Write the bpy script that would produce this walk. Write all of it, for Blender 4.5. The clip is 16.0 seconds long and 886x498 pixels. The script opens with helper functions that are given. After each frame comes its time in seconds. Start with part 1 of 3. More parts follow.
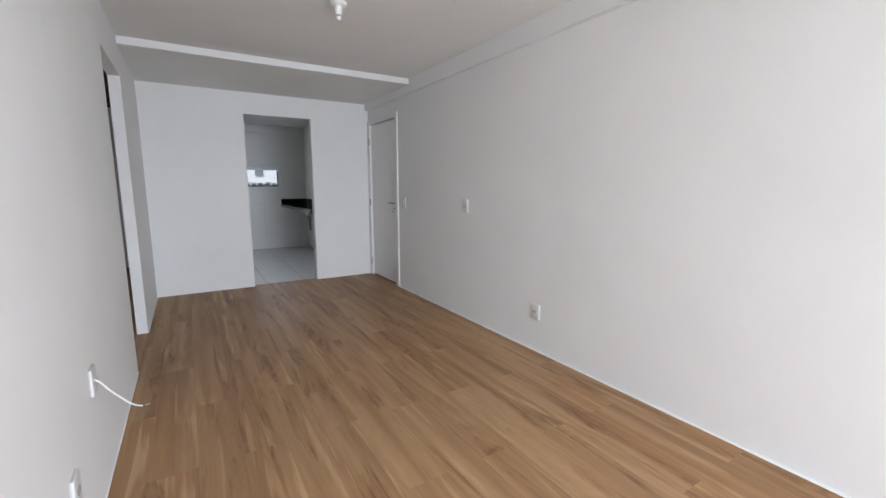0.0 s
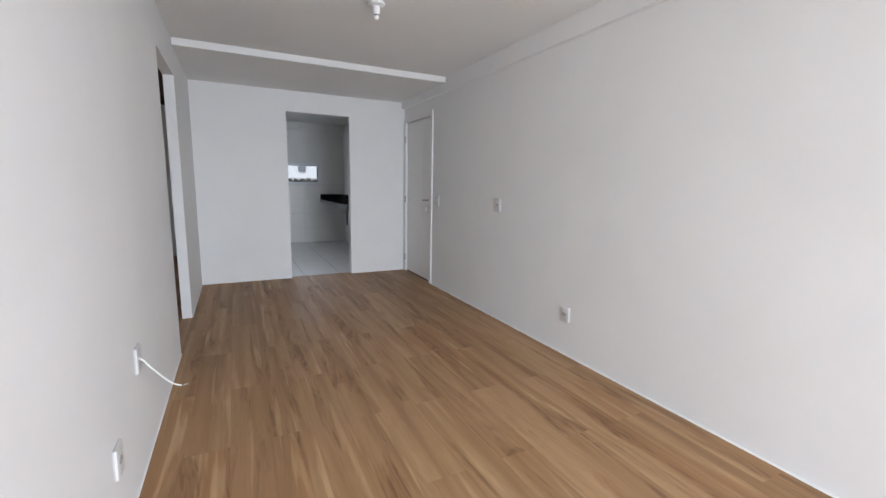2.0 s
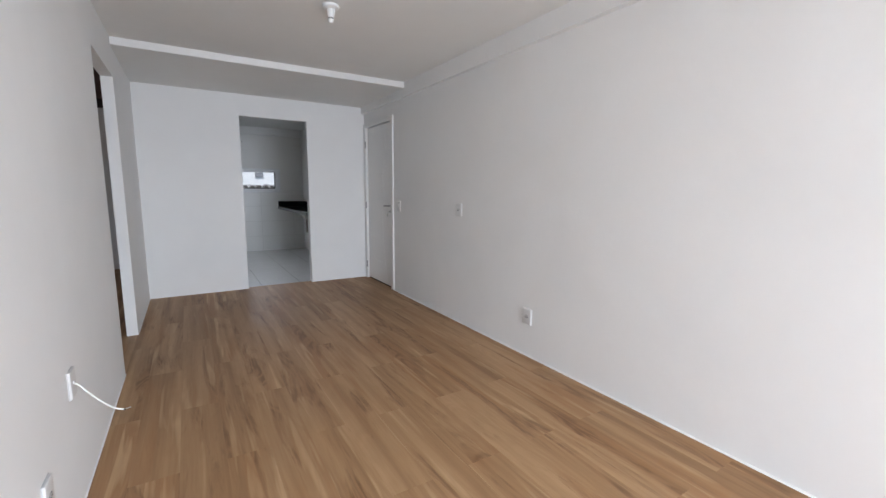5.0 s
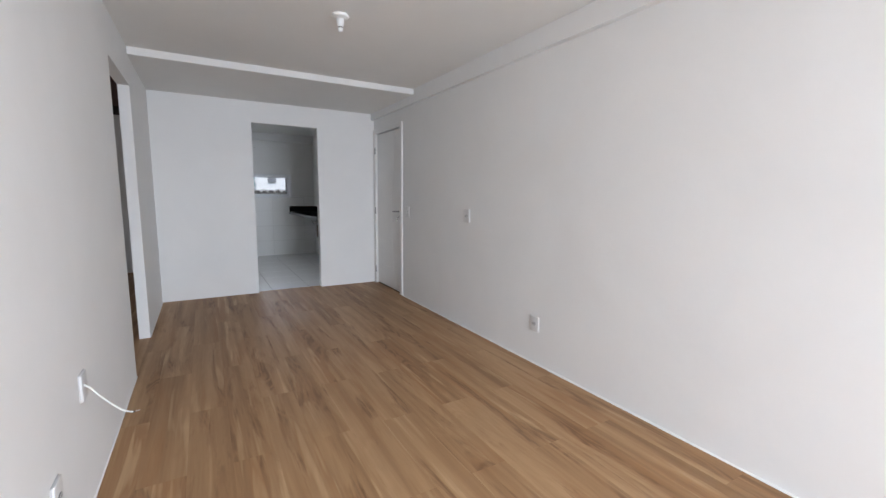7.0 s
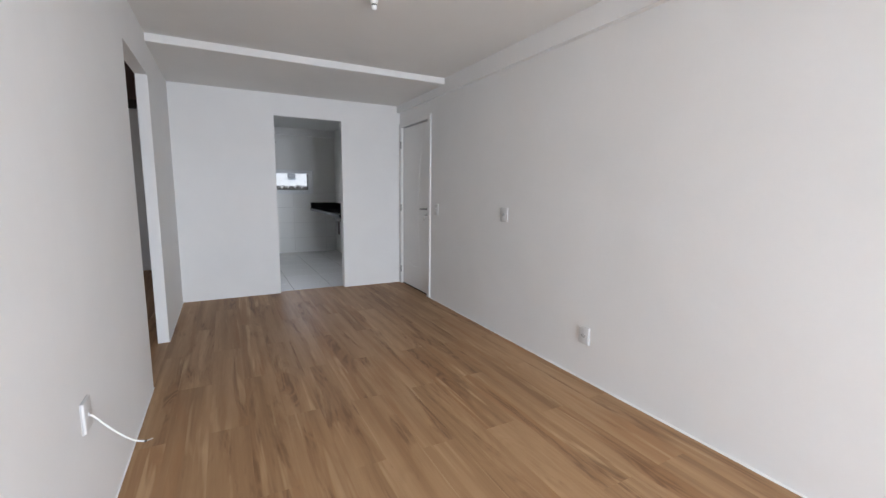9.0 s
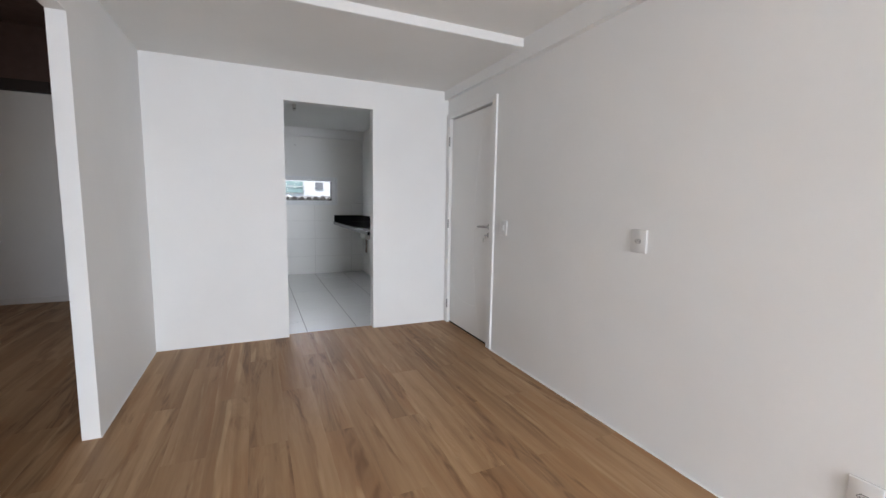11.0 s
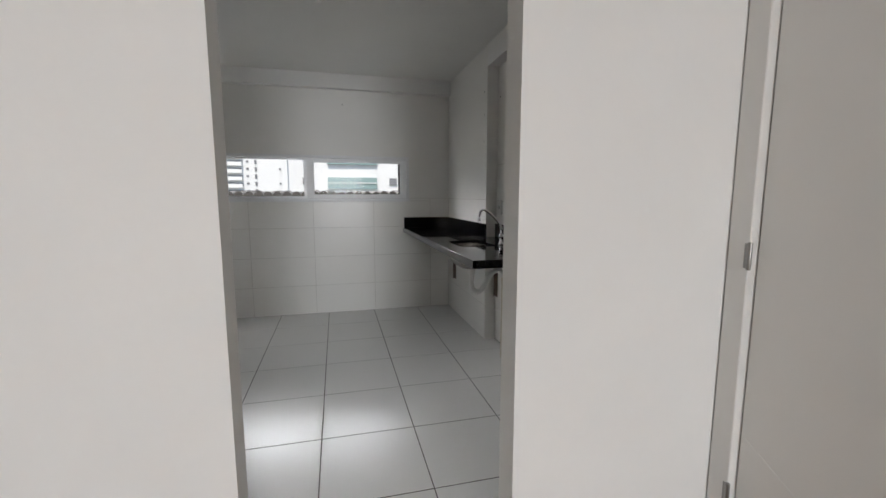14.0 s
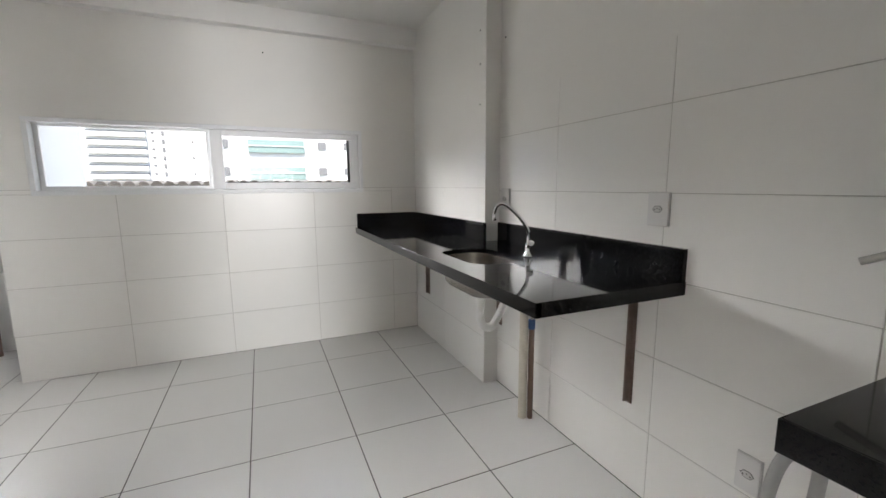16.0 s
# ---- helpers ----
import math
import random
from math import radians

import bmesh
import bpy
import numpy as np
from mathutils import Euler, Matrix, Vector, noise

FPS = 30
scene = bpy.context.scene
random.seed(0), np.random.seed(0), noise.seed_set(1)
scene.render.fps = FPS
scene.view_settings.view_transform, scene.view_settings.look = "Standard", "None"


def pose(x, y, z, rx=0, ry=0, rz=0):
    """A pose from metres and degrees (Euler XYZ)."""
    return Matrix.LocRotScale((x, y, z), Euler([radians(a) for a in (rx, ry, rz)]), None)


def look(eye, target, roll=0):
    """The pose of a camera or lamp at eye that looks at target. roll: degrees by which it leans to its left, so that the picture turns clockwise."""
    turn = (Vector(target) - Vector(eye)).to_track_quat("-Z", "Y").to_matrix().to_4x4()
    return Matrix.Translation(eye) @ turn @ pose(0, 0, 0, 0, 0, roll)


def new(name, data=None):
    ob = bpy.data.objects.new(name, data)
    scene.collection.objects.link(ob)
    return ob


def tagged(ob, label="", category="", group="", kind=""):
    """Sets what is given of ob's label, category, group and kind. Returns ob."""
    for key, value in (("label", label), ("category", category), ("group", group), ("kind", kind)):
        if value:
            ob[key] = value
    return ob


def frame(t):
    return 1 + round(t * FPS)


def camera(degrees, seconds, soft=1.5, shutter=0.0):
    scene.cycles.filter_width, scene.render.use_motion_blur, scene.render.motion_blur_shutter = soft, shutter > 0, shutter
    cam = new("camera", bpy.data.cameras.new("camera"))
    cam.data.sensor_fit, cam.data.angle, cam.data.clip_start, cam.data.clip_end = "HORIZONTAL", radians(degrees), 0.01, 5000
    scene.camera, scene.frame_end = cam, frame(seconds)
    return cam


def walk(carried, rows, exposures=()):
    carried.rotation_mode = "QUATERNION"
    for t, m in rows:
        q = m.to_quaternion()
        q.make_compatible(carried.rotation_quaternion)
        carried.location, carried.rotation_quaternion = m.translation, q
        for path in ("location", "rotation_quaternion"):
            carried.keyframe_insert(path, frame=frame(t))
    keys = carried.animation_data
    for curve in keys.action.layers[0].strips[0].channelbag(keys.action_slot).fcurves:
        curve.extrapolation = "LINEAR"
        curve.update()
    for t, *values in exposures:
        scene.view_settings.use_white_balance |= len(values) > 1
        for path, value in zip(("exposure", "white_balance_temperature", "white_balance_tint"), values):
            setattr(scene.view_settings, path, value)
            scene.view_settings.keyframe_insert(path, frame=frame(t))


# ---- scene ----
cam = camera(93.7, 16.0)
# seconds, stops, kelvin, tint
EXPOSURES = [(0.0, 1.0, 6180, 11.5), (9.0, 1.08, 6220, 12), (11.5, 1.44, 6450, 12), (12.5, 1.43, 6700, 13), (13.5, 1.3, 6900, 12), (14.5, 1.26, 6880, 12),
             (15.0, 1.73, 6750, 11), (15.5, 2.2, 6920, 12), (16.0, 2.28, 7100, 13)]
PATH = [
    (0, (-2.248, -5.648, 1.266), (-1.217, -3.961, 0.965), 0.0),
    (0.5, (-2.247, -5.638, 1.262), (-1.268, -3.918, 0.969), 0.2),
    (1, (-2.218, -5.667, 1.265), (-1.29, -3.919, 0.973), 0.5),
    (1.5, (-2.206, -5.681, 1.268), (-1.316, -3.915, 0.969), 0.8),
    (2, (-2.215, -5.676, 1.265), (-1.333, -3.908, 0.955), 1.1),
    (2.5, (-2.223, -5.671, 1.265), (-1.315, -3.918, 0.94), 1.1),
    (3, (-2.212, -5.664, 1.261), (-1.26, -3.938, 0.924), 1.0),
    (3.5, (-2.201, -5.66, 1.262), (-1.204, -3.96, 0.922), 0.9),
    (4, (-2.198, -5.658, 1.259), (-1.166, -3.976, 0.934), 0.8),
    (6.5, (-2.176, -5.679, 1.279), (-1.156, -3.976, 1.035), 0.5),
    (7, (-2.171, -5.68, 1.276), (-1.178, -3.963, 1.015), 0.6),
    (7.5, (-2.138, -5.708, 1.264), (-1.168, -3.983, 0.981), 0.8),
    (8, (-2.12, -5.688, 1.246), (-1.162, -3.958, 0.95), 0.9),
    (8.5, (-2.14, -5.546, 1.257), (-1.195, -3.808, 0.962), 0.9),
    (9, (-2.165, -5.348, 1.283), (-1.243, -3.596, 1.002), 0.7),
    (11.3, (-1.746, -3.692, 1.266), (-0.961, -1.867, 1.038), 0.7),
    (11.5, (-1.674, -3.504, 1.267), (-0.916, -1.669, 1.028), 0.4),
    (12, (-1.562, -3.029, 1.268), (-0.832, -1.187, 1.0), 0.2),
    (12.5, (-1.45, -2.555, 1.273), (-0.786, -0.687, 1.013), 0.6),
    (13, (-1.404, -2.082, 1.287), (-0.79, -0.194, 1.046), 0.1),
    (13.5, (-1.342, -1.598, 1.284), (-0.810, 0.315, 1.038), 0.5),
    (14, (-1.322, -1.117, 1.232), (-0.831, 0.805, 0.979), -0.0),
    (14.5, (-1.297, -0.701, 1.204), (-0.816, 1.222, 0.939), -0.4),
    (15, (-1.29, -0.368, 1.224), (-0.751, 1.536, 0.936), -0.5),
    (15.5, (-1.330, -0.080, 1.222), (-0.670, 1.783, 0.922), -0.5),
    (16, (-1.311, 0.03, 1.216), (-0.523, 1.843, 0.916), -0.4),
]
walk(cam, [(t, look(eye, target, roll)) for t, eye, target, roll in PATH], EXPOSURES)

# ---- world, sun and large lights ----
world = bpy.data.worlds.new("world")
scene.world = world
world.use_nodes = True
_nt = world.node_tree
_sky = _nt.nodes.new("ShaderNodeTexSky")
_sky.sky_type, _sky.sun_disc = "NISHITA", False
_sky.sun_elevation, _sky.sun_rotation = radians(58), radians(200)
_nt.links.new(_sky.outputs["Color"], _nt.nodes["Background"].inputs["Color"])
_nt.nodes["Background"].inputs["Strength"].default_value = 0.1

sun = new("sun", bpy.data.lights.new("sun", "SUN"))
sun.data.energy, sun.data.angle, sun.data.color = 2.0, radians(0.5), (1.0, 0.95, 0.88)
sun.matrix_world = look((-6, -17, 29), (0, 0, 0))


def area_lamp(name, place, target, width, height, power, color, spread=180):
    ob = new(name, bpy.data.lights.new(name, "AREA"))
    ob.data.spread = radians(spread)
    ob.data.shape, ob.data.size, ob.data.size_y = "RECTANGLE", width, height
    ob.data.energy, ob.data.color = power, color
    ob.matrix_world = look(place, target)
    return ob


area_lamp("balcony_door_light", (-1.0, -8.72, 1.15), (-1.25, -4.6, -1.15), 1.7, 2.0, 80, (0.90, 0.98, 1.07), 140)
area_lamp("kitchen_sky_light", (-4.9, 8.4, 4.1), (-0.9, 2.4, 1.2), 12.5, 3.4, 730, (0.94, 0.98, 1.04))
# added fill below the window view, in place of bounce from across the yard
area_lamp("yard_fill_light", (-3.4, 8.3, 0.0), (-1.2, 3.4, 1.1), 8.0, 1.9, 20, (0.97, 0.975, 0.96))
# added fill from the laundry's unseen left side, towards the right kitchen wall
area_lamp("laundry_fill_light", (-4.36, 3.42, 1.68), (0, 1.5, 1.35), 0.8, 0.9, 0.7, (1.0, 0.95, 0.89))
# added fill that brightens the hall from its unseen far side
area_lamp("hall_fill_light", (-5.26, -0.6, 1.5), (0, -0.6, 1.5), 1.4, 1.1, 3.5, (1.0, 0.94, 0.88))


# ---- materials ----
def material(name, color, rough=0.5, metal=0.0, spec=0.5):
    m = bpy.data.materials.new(name)
    m.use_nodes = True
    b = m.node_tree.nodes["Principled BSDF"]
    b.inputs["Base Color"].default_value = (*color, 1)
    b.inputs["Roughness"].default_value = rough
    b.inputs["Metallic"].default_value = metal
    b.inputs["Specular IOR Level"].default_value = spec
    return m


class Nodes:
    """Short hand for wiring one material."""

    def __init__(self, mat):
        self.t = mat.node_tree
        self.b = self.t.nodes["Principled BSDF"]

    def node(self, kind, **inputs):
        n = self.t.nodes.new(kind)
        for key, value in inputs.items():
            n.inputs[key.replace("_", " ")].default_value = value
        return n

    def wire(self, a, b):
        self.t.links.new(a, b)

    def coords(self, scale=(1, 1, 1), out="Object", random_shift=0.0):
        tc = self.t.nodes.new("ShaderNodeTexCoord")
        mp = self.t.nodes.new("ShaderNodeMapping")
        mp.inputs["Scale"].default_value = scale
        src = tc.outputs[out]
        if random_shift:
            info = self.t.nodes.new("ShaderNodeObjectInfo")
            mul = self.t.nodes.new("ShaderNodeVectorMath")
            mul.operation = "SCALE"
            mul.inputs[0].default_value = (random_shift, random_shift * 0.73, random_shift * 0.31)
            self.wire(info.outputs["Random"], mul.inputs["Scale"])
            add = self.t.nodes.new("ShaderNodeVectorMath")
            self.wire(src, add.inputs[0])
            self.wire(mul.outputs[0], add.inputs[1])
            src = add.outputs[0]
        self.wire(src, mp.inputs["Vector"])
        return mp.outputs[0]

    def noise(self, vec, scale, detail=4.0, rough=0.55, distort=0.0):
        n = self.node("ShaderNodeTexNoise", Scale=scale, Detail=detail, Roughness=rough, Distortion=distort)
        self.wire(vec, n.inputs["Vector"])
        return n.outputs["Fac"]

    def ramp(self, fac, stops):
        r = self.t.nodes.new("ShaderNodeValToRGB")
        e = r.color_ramp.elements
        while len(e) < len(stops):
            e.new(0.5)
        for el, (p, c) in zip(e, stops):
            el.position, el.color = p, (*c, 1)
        self.wire(fac, r.inputs["Fac"])
        return r.outputs["Color"]

    def mix(self, fac, a, b, blend="MIX"):
        m = self.t.nodes.new("ShaderNodeMix")
        m.data_type, m.blend_type = "RGBA", blend
        for v, i in ((fac, 0), (a, 6), (b, 7)):
            if hasattr(v, "links"):
                self.wire(v, m.inputs[i])
            else:
                m.inputs[i].default_value = v if i == 0 else (*v, 1)
        return m.outputs[2]

    def rng(self, fac, lo, hi, a=0.0, b=1.0):
        m = self.t.nodes.new("ShaderNodeMapRange")
        m.inputs["From Min"].default_value, m.inputs["From Max"].default_value = a, b
        m.inputs["To Min"].default_value, m.inputs["To Max"].default_value = lo, hi
        self.wire(fac, m.inputs["Value"])
        return m.outputs["Result"]

    def bump(self, height, strength, distance):
        b = self.node("ShaderNodeBump", Strength=strength, Distance=distance)
        self.wire(height, b.inputs["Height"])
        self.wire(b.outputs["Normal"], self.b.inputs["Normal"])

    def color(self, c):
        self.wire(c, self.b.inputs["Base Color"])

    def rough(self, r):
        self.wire(r, self.b.inputs["Roughness"])


def painted(name, color, rough=0.6, stain=0.05, roller=0.15):
    """Rolled wall paint: fine stipple, faint patches."""
    m = material(name, color, rough, 0, 0.35)
    n = Nodes(m)
    v = n.coords()
    patch = n.noise(v, 1.3, 5, 0.6, 0.4)
    dark = tuple(c * (1 - stain) for c in color)
    fine = n.noise(v, 38, 3)
    c = n.mix(n.rng(patch, 0, 1, 0.3, 0.7), color, dark)
    c = n.mix(n.rng(fine, 0, 0.25, 0.35, 0.75), c, dark)
    n.color(c)
    n.bump(n.noise(v, 240, 2), roller, 0.0012)
    return m


def plain(name, color, rough=0.4, metal=0.0, spec=0.5, wear=0.06, scale=18):
    m = material(name, color, rough, metal, spec)
    n = Nodes(m)
    f = n.noise(n.coords(), scale, 5, 0.6)
    n.color(n.mix(f, tuple(c * (1 + wear) for c in color), tuple(c * (1 - wear) for c in color)))
    n.rough(n.rng(f, rough * 0.85, rough * 1.2))
    return m


def tile_material(name, color, rough, vary=0.012, spec=0.5):
    m = material(name, color, rough, 0, spec)
    n = Nodes(m)
    v = n.coords(random_shift=40.0)
    info = n.t.nodes.new("ShaderNodeObjectInfo")
    cloud = n.noise(v, 1.7, 3, 0.5)
    base = n.mix(info.outputs["Random"], tuple(c * (1 - vary) for c in color), color)
    n.color(n.mix(cloud, base, tuple(c * 0.955 for c in color)))
    return m


def wood_material(name):
    """Brown laminate planks: soft long streaks, cathedral figure, a tone for each plank."""
    m = material(name, (0.3, 0.17, 0.09), 0.5, 0, 0.3)
    n = Nodes(m)
    info = n.t.nodes.new("ShaderNodeObjectInfo")
    body = n.noise(n.coords((1.0, 0.16, 1.0), random_shift=90.0), 4.6, 3, 0.5, 1.1)
    mul = n.t.nodes.new("ShaderNodeMath")
    mul.operation = "MULTIPLY"
    mul.inputs[1].default_value = 62.0
    n.wire(body, mul.inputs[0])
    sine = n.t.nodes.new("ShaderNodeMath")
    sine.operation = "SINE"
    n.wire(mul.outputs[0], sine.inputs[0])
    rings = n.rng(sine.outputs[0], 0, 1, -1, 1)
    grain = n.noise(n.coords((1.0, 0.035, 1.0), random_shift=50.0), 120, 4, 0.7)
    streak = n.noise(n.coords((1.0, 0.035, 1.0), random_shift=70.0), 11.5, 3, 0.5, 0.3)
    patch = n.noise(n.coords((1.0, 0.11, 1.0), random_shift=33.0), 7.0, 5, 0.6, 0.7)
    warm = n.noise(n.coords((1.0, 0.10, 1.0), random_shift=57.0), 7.5, 3, 0.5, 0.4)
    sap = n.noise(n.coords((1.0, 0.06, 1.0), random_shift=21.0), 17, 2, 0.5, 0.5)
    tone = n.ramp(streak, ((0.30, (0.254, 0.141, 0.065)), (0.44, (0.354, 0.208, 0.102)),
                           (0.56, (0.412, 0.251, 0.128)), (0.72, (0.470, 0.299, 0.160))))
    tone = n.mix(n.rng(warm, 0, 0.6, 0.52, 0.63), tone, (0.310, 0.152, 0.061))
    tone = n.mix(n.rng(sap, 0, 0.6, 0.61, 0.70), tone, (0.572, 0.391, 0.219))
    heart = n.mix(rings, (0.160, 0.079, 0.034), (0.306, 0.163, 0.074))
    heart = n.mix(n.rng(warm, 0.22, 0.0, 0.36, 0.5), heart, (0.257, 0.173, 0.102))
    tone = n.mix(n.rng(patch, 0.0, 0.85, 0.525, 0.625), tone, heart)
    tone = n.mix(n.rng(rings, 0.0, 0.1), tone, (0.184, 0.093, 0.042))
    tone = n.mix(n.rng(grain, 0, 0.14, 0.46, 0.74), tone, (0.165, 0.084, 0.039))
    tone = n.mix(n.rng(info.outputs["Random"], 0.0, 0.26), tone, (0.254, 0.135, 0.060))
    n.color(tone)
    n.rough(n.rng(grain, 0.44, 0.6))
    n.bump(grain, 0.12, 0.001)
    return m


def granite_material(name):
    m = material(name, (0.006, 0.006, 0.007), 0.07, 0, 0.28)
    n = Nodes(m)
    v = n.coords()
    vo = n.node("ShaderNodeTexVoronoi", Scale=420.0)
    n.wire(v, vo.inputs["Vector"])
    speck = n.rng(vo.outputs["Distance"], 1, 0, 0.0, 0.25)
    c = n.mix(n.rng(n.noise(v, 160, 3), 0, 0.7, 0.5, 0.75), (0.005, 0.005, 0.006), (0.022, 0.022, 0.025))
    n.color(n.mix(n.rng(speck, 0, 0.12), c, (0.08, 0.085, 0.095)))
    n.rough(n.rng(n.noise(v, 9, 4), 0.03, 0.07))
    return m


def glass_material(name):
    m = material(name, (0.96, 0.98, 0.98), 0.0)
    b = m.node_tree.nodes["Principled BSDF"]
    b.inputs["Transmission Weight"].default_value = 1.0
    b.inputs["IOR"].default_value = 1.12
    return m


WALL = painted("wall_paint", (0.85, 0.845, 0.83))
CEIL = painted("ceiling_paint", (0.84, 0.835, 0.81), 0.75, 0.05, 0.1)
WOOD = wood_material("laminate_wood")
SUB = plain("floor_bed", (0.17, 0.10, 0.055), 0.9)
FTILE = tile_material("floor_tile_glaze", (0.85, 0.845, 0.83), 0.22, 0.03)
WTILE = tile_material("wall_tile_glaze", (0.84, 0.83, 0.80), 0.28, spec=0.38)
SATIN = painted("satin_paint", (0.83, 0.82, 0.79), 0.38, 0.04, 0.05)
GROUT = plain("grout", (0.15, 0.145, 0.135), 0.9, wear=0.15)
WGROUT = plain("wall_grout", (0.54, 0.52, 0.49), 0.9, wear=0.12)
LACQ = plain("door_lacquer", (0.80, 0.79, 0.77), 0.38, wear=0.02, scale=6)
GAP = plain("dark_gap", (0.03, 0.026, 0.022), 0.8)
PLAST = plain("white_plastic", (0.82, 0.82, 0.80), 0.32, wear=0.02)
PLATE = plain("plate_plastic", (0.70, 0.69, 0.675), 0.3, wear=0.02)
PLAST2 = plain("grey_insert_and_shadow_rim", (0.56, 0.55, 0.54), 0.35, wear=0.03)
PLAST3 = plain("grey_plastic_joint", (0.2, 0.195, 0.19), 0.5, wear=0.03)
CHROME = plain("chrome", (0.82, 0.82, 0.84), 0.09, 1.0, wear=0.02)
STEEL = plain("brushed_steel", (0.55, 0.54, 0.52), 0.3, 1.0, wear=0.08, scale=60)
SINKS = plain("sink_steel", (0.34, 0.315, 0.29), 0.24, 1.0, wear=0.1, scale=40)
NICKEL = plain("dark_nickel", (0.30, 0.29, 0.28), 0.32, 1.0, wear=0.1)
GRANITE = granite_material("black_granite")
ALU = plain("white_aluminium", (0.80, 0.81, 0.82), 0.35, wear=0.02)
GLASS = glass_material("clear_glass")
SEAL = plain("black_seal", (0.02, 0.02, 0.022), 0.6)
PVC = plain("beige_pvc", (0.62, 0.58, 0.49), 0.4, wear=0.08)
BROWNP = plain("brown_pvc", (0.20, 0.125, 0.095), 0.3, wear=0.12)
BLUEP = plain("blue_fitting", (0.05, 0.11, 0.28), 0.4)
WHITEP = plain("white_flexible_hose", (0.78, 0.78, 0.76), 0.4)
GREYH = plain("grey_corrugated_hose", (0.36, 0.36, 0.355), 0.5)
RUSTY = plain("dark_bracket_steel", (0.20, 0.145, 0.12), 0.5, 0.25, wear=0.35, scale=30)
CERAM = plain("tank_resin", (0.66, 0.67, 0.66), 0.3, wear=0.03)
HALLBROWN = plain("dark_hall_brown", (0.115, 0.068, 0.056), 0.6, wear=0.3, scale=9)
HALLBLACK = plain("hall_black", (0.03, 0.02, 0.018), 0.6)
FACADE = painted("white_facade", (0.72, 0.72, 0.71), 0.8, 0.08)
# grey of windows and joints, also the painted shade of the tower's balconies
GREYF = painted("grey_facade_and_shade", (0.2, 0.205, 0.215), 0.8, 0.15)
EXTW = painted("outer_render", (0.66, 0.68, 0.70), 0.8, 0.12)
TEAL = plain("teal_glazing", (0.20, 0.29, 0.285), 0.15, wear=0.15, scale=0.4)
BLUEF = plain("blue_facade", (0.10, 0.14, 0.42), 0.6, wear=0.1, scale=0.5)
CLAY = plain("weathered_roof_tile", (0.05, 0.045, 0.04), 0.9, wear=0.4, scale=6)
EARTH = painted("ground_cover", (0.20, 0.19, 0.16), 0.95, 0.4)


# ---- building blocks ----
def add_box(bm, x0, x1, y0, y1, z0, z1, bevel=0.0, seg=1):
    vs = [bm.verts.new((x, y, z)) for x in (x0, x1) for y in (y0, y1) for z in (z0, z1)]
    fs = [bm.faces.new([vs[i] for i in f]) for f in
          ((0, 1, 3, 2), (4, 6, 7, 5), (0, 4, 5, 1), (2, 3, 7, 6), (0, 2, 6, 4), (1, 5, 7, 3))]
    if bevel:
        es = list({e for f in fs for e in f.edges})
        bmesh.ops.bevel(bm, geom=es, offset=bevel, segments=seg, affect="EDGES", profile=0.5)
    return bm


def box(*a, **k):
    return add_box(bmesh.new(), *a, **k)


def lathe(bm, rings, n=24, m=None):
    """Turned body from (radius, height) rings, closed at both ends."""
    m = m or Matrix()
    loops = [[bm.verts.new(m @ Vector((r * math.cos(2 * math.pi * i / n), r * math.sin(2 * math.pi * i / n), z)))
              for i in range(n)] for r, z in rings]
    for a, b in zip(loops, loops[1:]):
        for i in range(n):
            bm.faces.new((a[i], a[(i + 1) % n], b[(i + 1) % n], b[i]))
    bm.faces.new(loops[0][::-1])
    bm.faces.new(loops[-1])
    return bm


def smooth_path(pts, steps=6):
    p = [Vector(q) for q in pts]
    p = [2 * p[0] - p[1]] + p + [2 * p[-1] - p[-2]]
    out = []
    for i in range(1, len(p) - 2):
        for s in range(steps):
            t = s / steps
            a, b, c, d = p[i - 1:i + 3]
            out.append(0.5 * (2 * b + (c - a) * t + (2 * a - 5 * b + 4 * c - d) * t * t + (3 * b - a - 3 * c + d) * t ** 3))
    out.append(p[-2])
    return out


def tube(bm, pts, r, n=12, ribs=0.0):
    """Round tube along a line; ribs swell every other ring."""
    pts = [Vector(p) for p in pts]
    up, loops = None, []
    for i, p in enumerate(pts):
        d = (pts[min(i + 1, len(pts) - 1)] - pts[max(i - 1, 0)]).normalized()
        if up is None:
            up = Vector((0, 0, 1)) if abs(d.z) < 0.9 else Vector((1, 0, 0))
        s = d.cross(up).normalized()
        up = s.cross(d).normalized()
        rr = (r(i / (len(pts) - 1)) if callable(r) else r) + (ribs if i % 2 else 0)
        loops.append([bm.verts.new(p + rr * (math.cos(2 * math.pi * k / n) * s + math.sin(2 * math.pi * k / n) * up)) for k in range(n)])
    for a, b in zip(loops, loops[1:]):
        for k in range(n):
            bm.faces.new((a[k], a[(k + 1) % n], b[(k + 1) % n], b[k]))
    bm.faces.new(loops[0][::-1])
    bm.faces.new(loops[-1])
    return bm


def mesh_of(name, bm, mat, smooth=False):
    bmesh.ops.recalc_face_normals(bm, faces=bm.faces[:])
    me = bpy.data.meshes.new(name)
    bm.to_mesh(me)
    bm.free()
    me.materials.append(mat)
    if smooth:
        me.polygons.foreach_set("use_smooth", [True] * len(me.polygons))
        me.set_sharp_from_angle(angle=radians(40))
    return me


def part(name, bm, mat, parent=None, label="", smooth=False):
    ob = new(name, mesh_of(name, bm, mat, smooth))
    ob.parent = parent
    if label:
        ob["label"] = label
    return ob


def structure(name, bm, mat, label, category, parent=None):
    ob = part(name, bm, mat, parent)
    return tagged(ob, label, category, kind="structure")


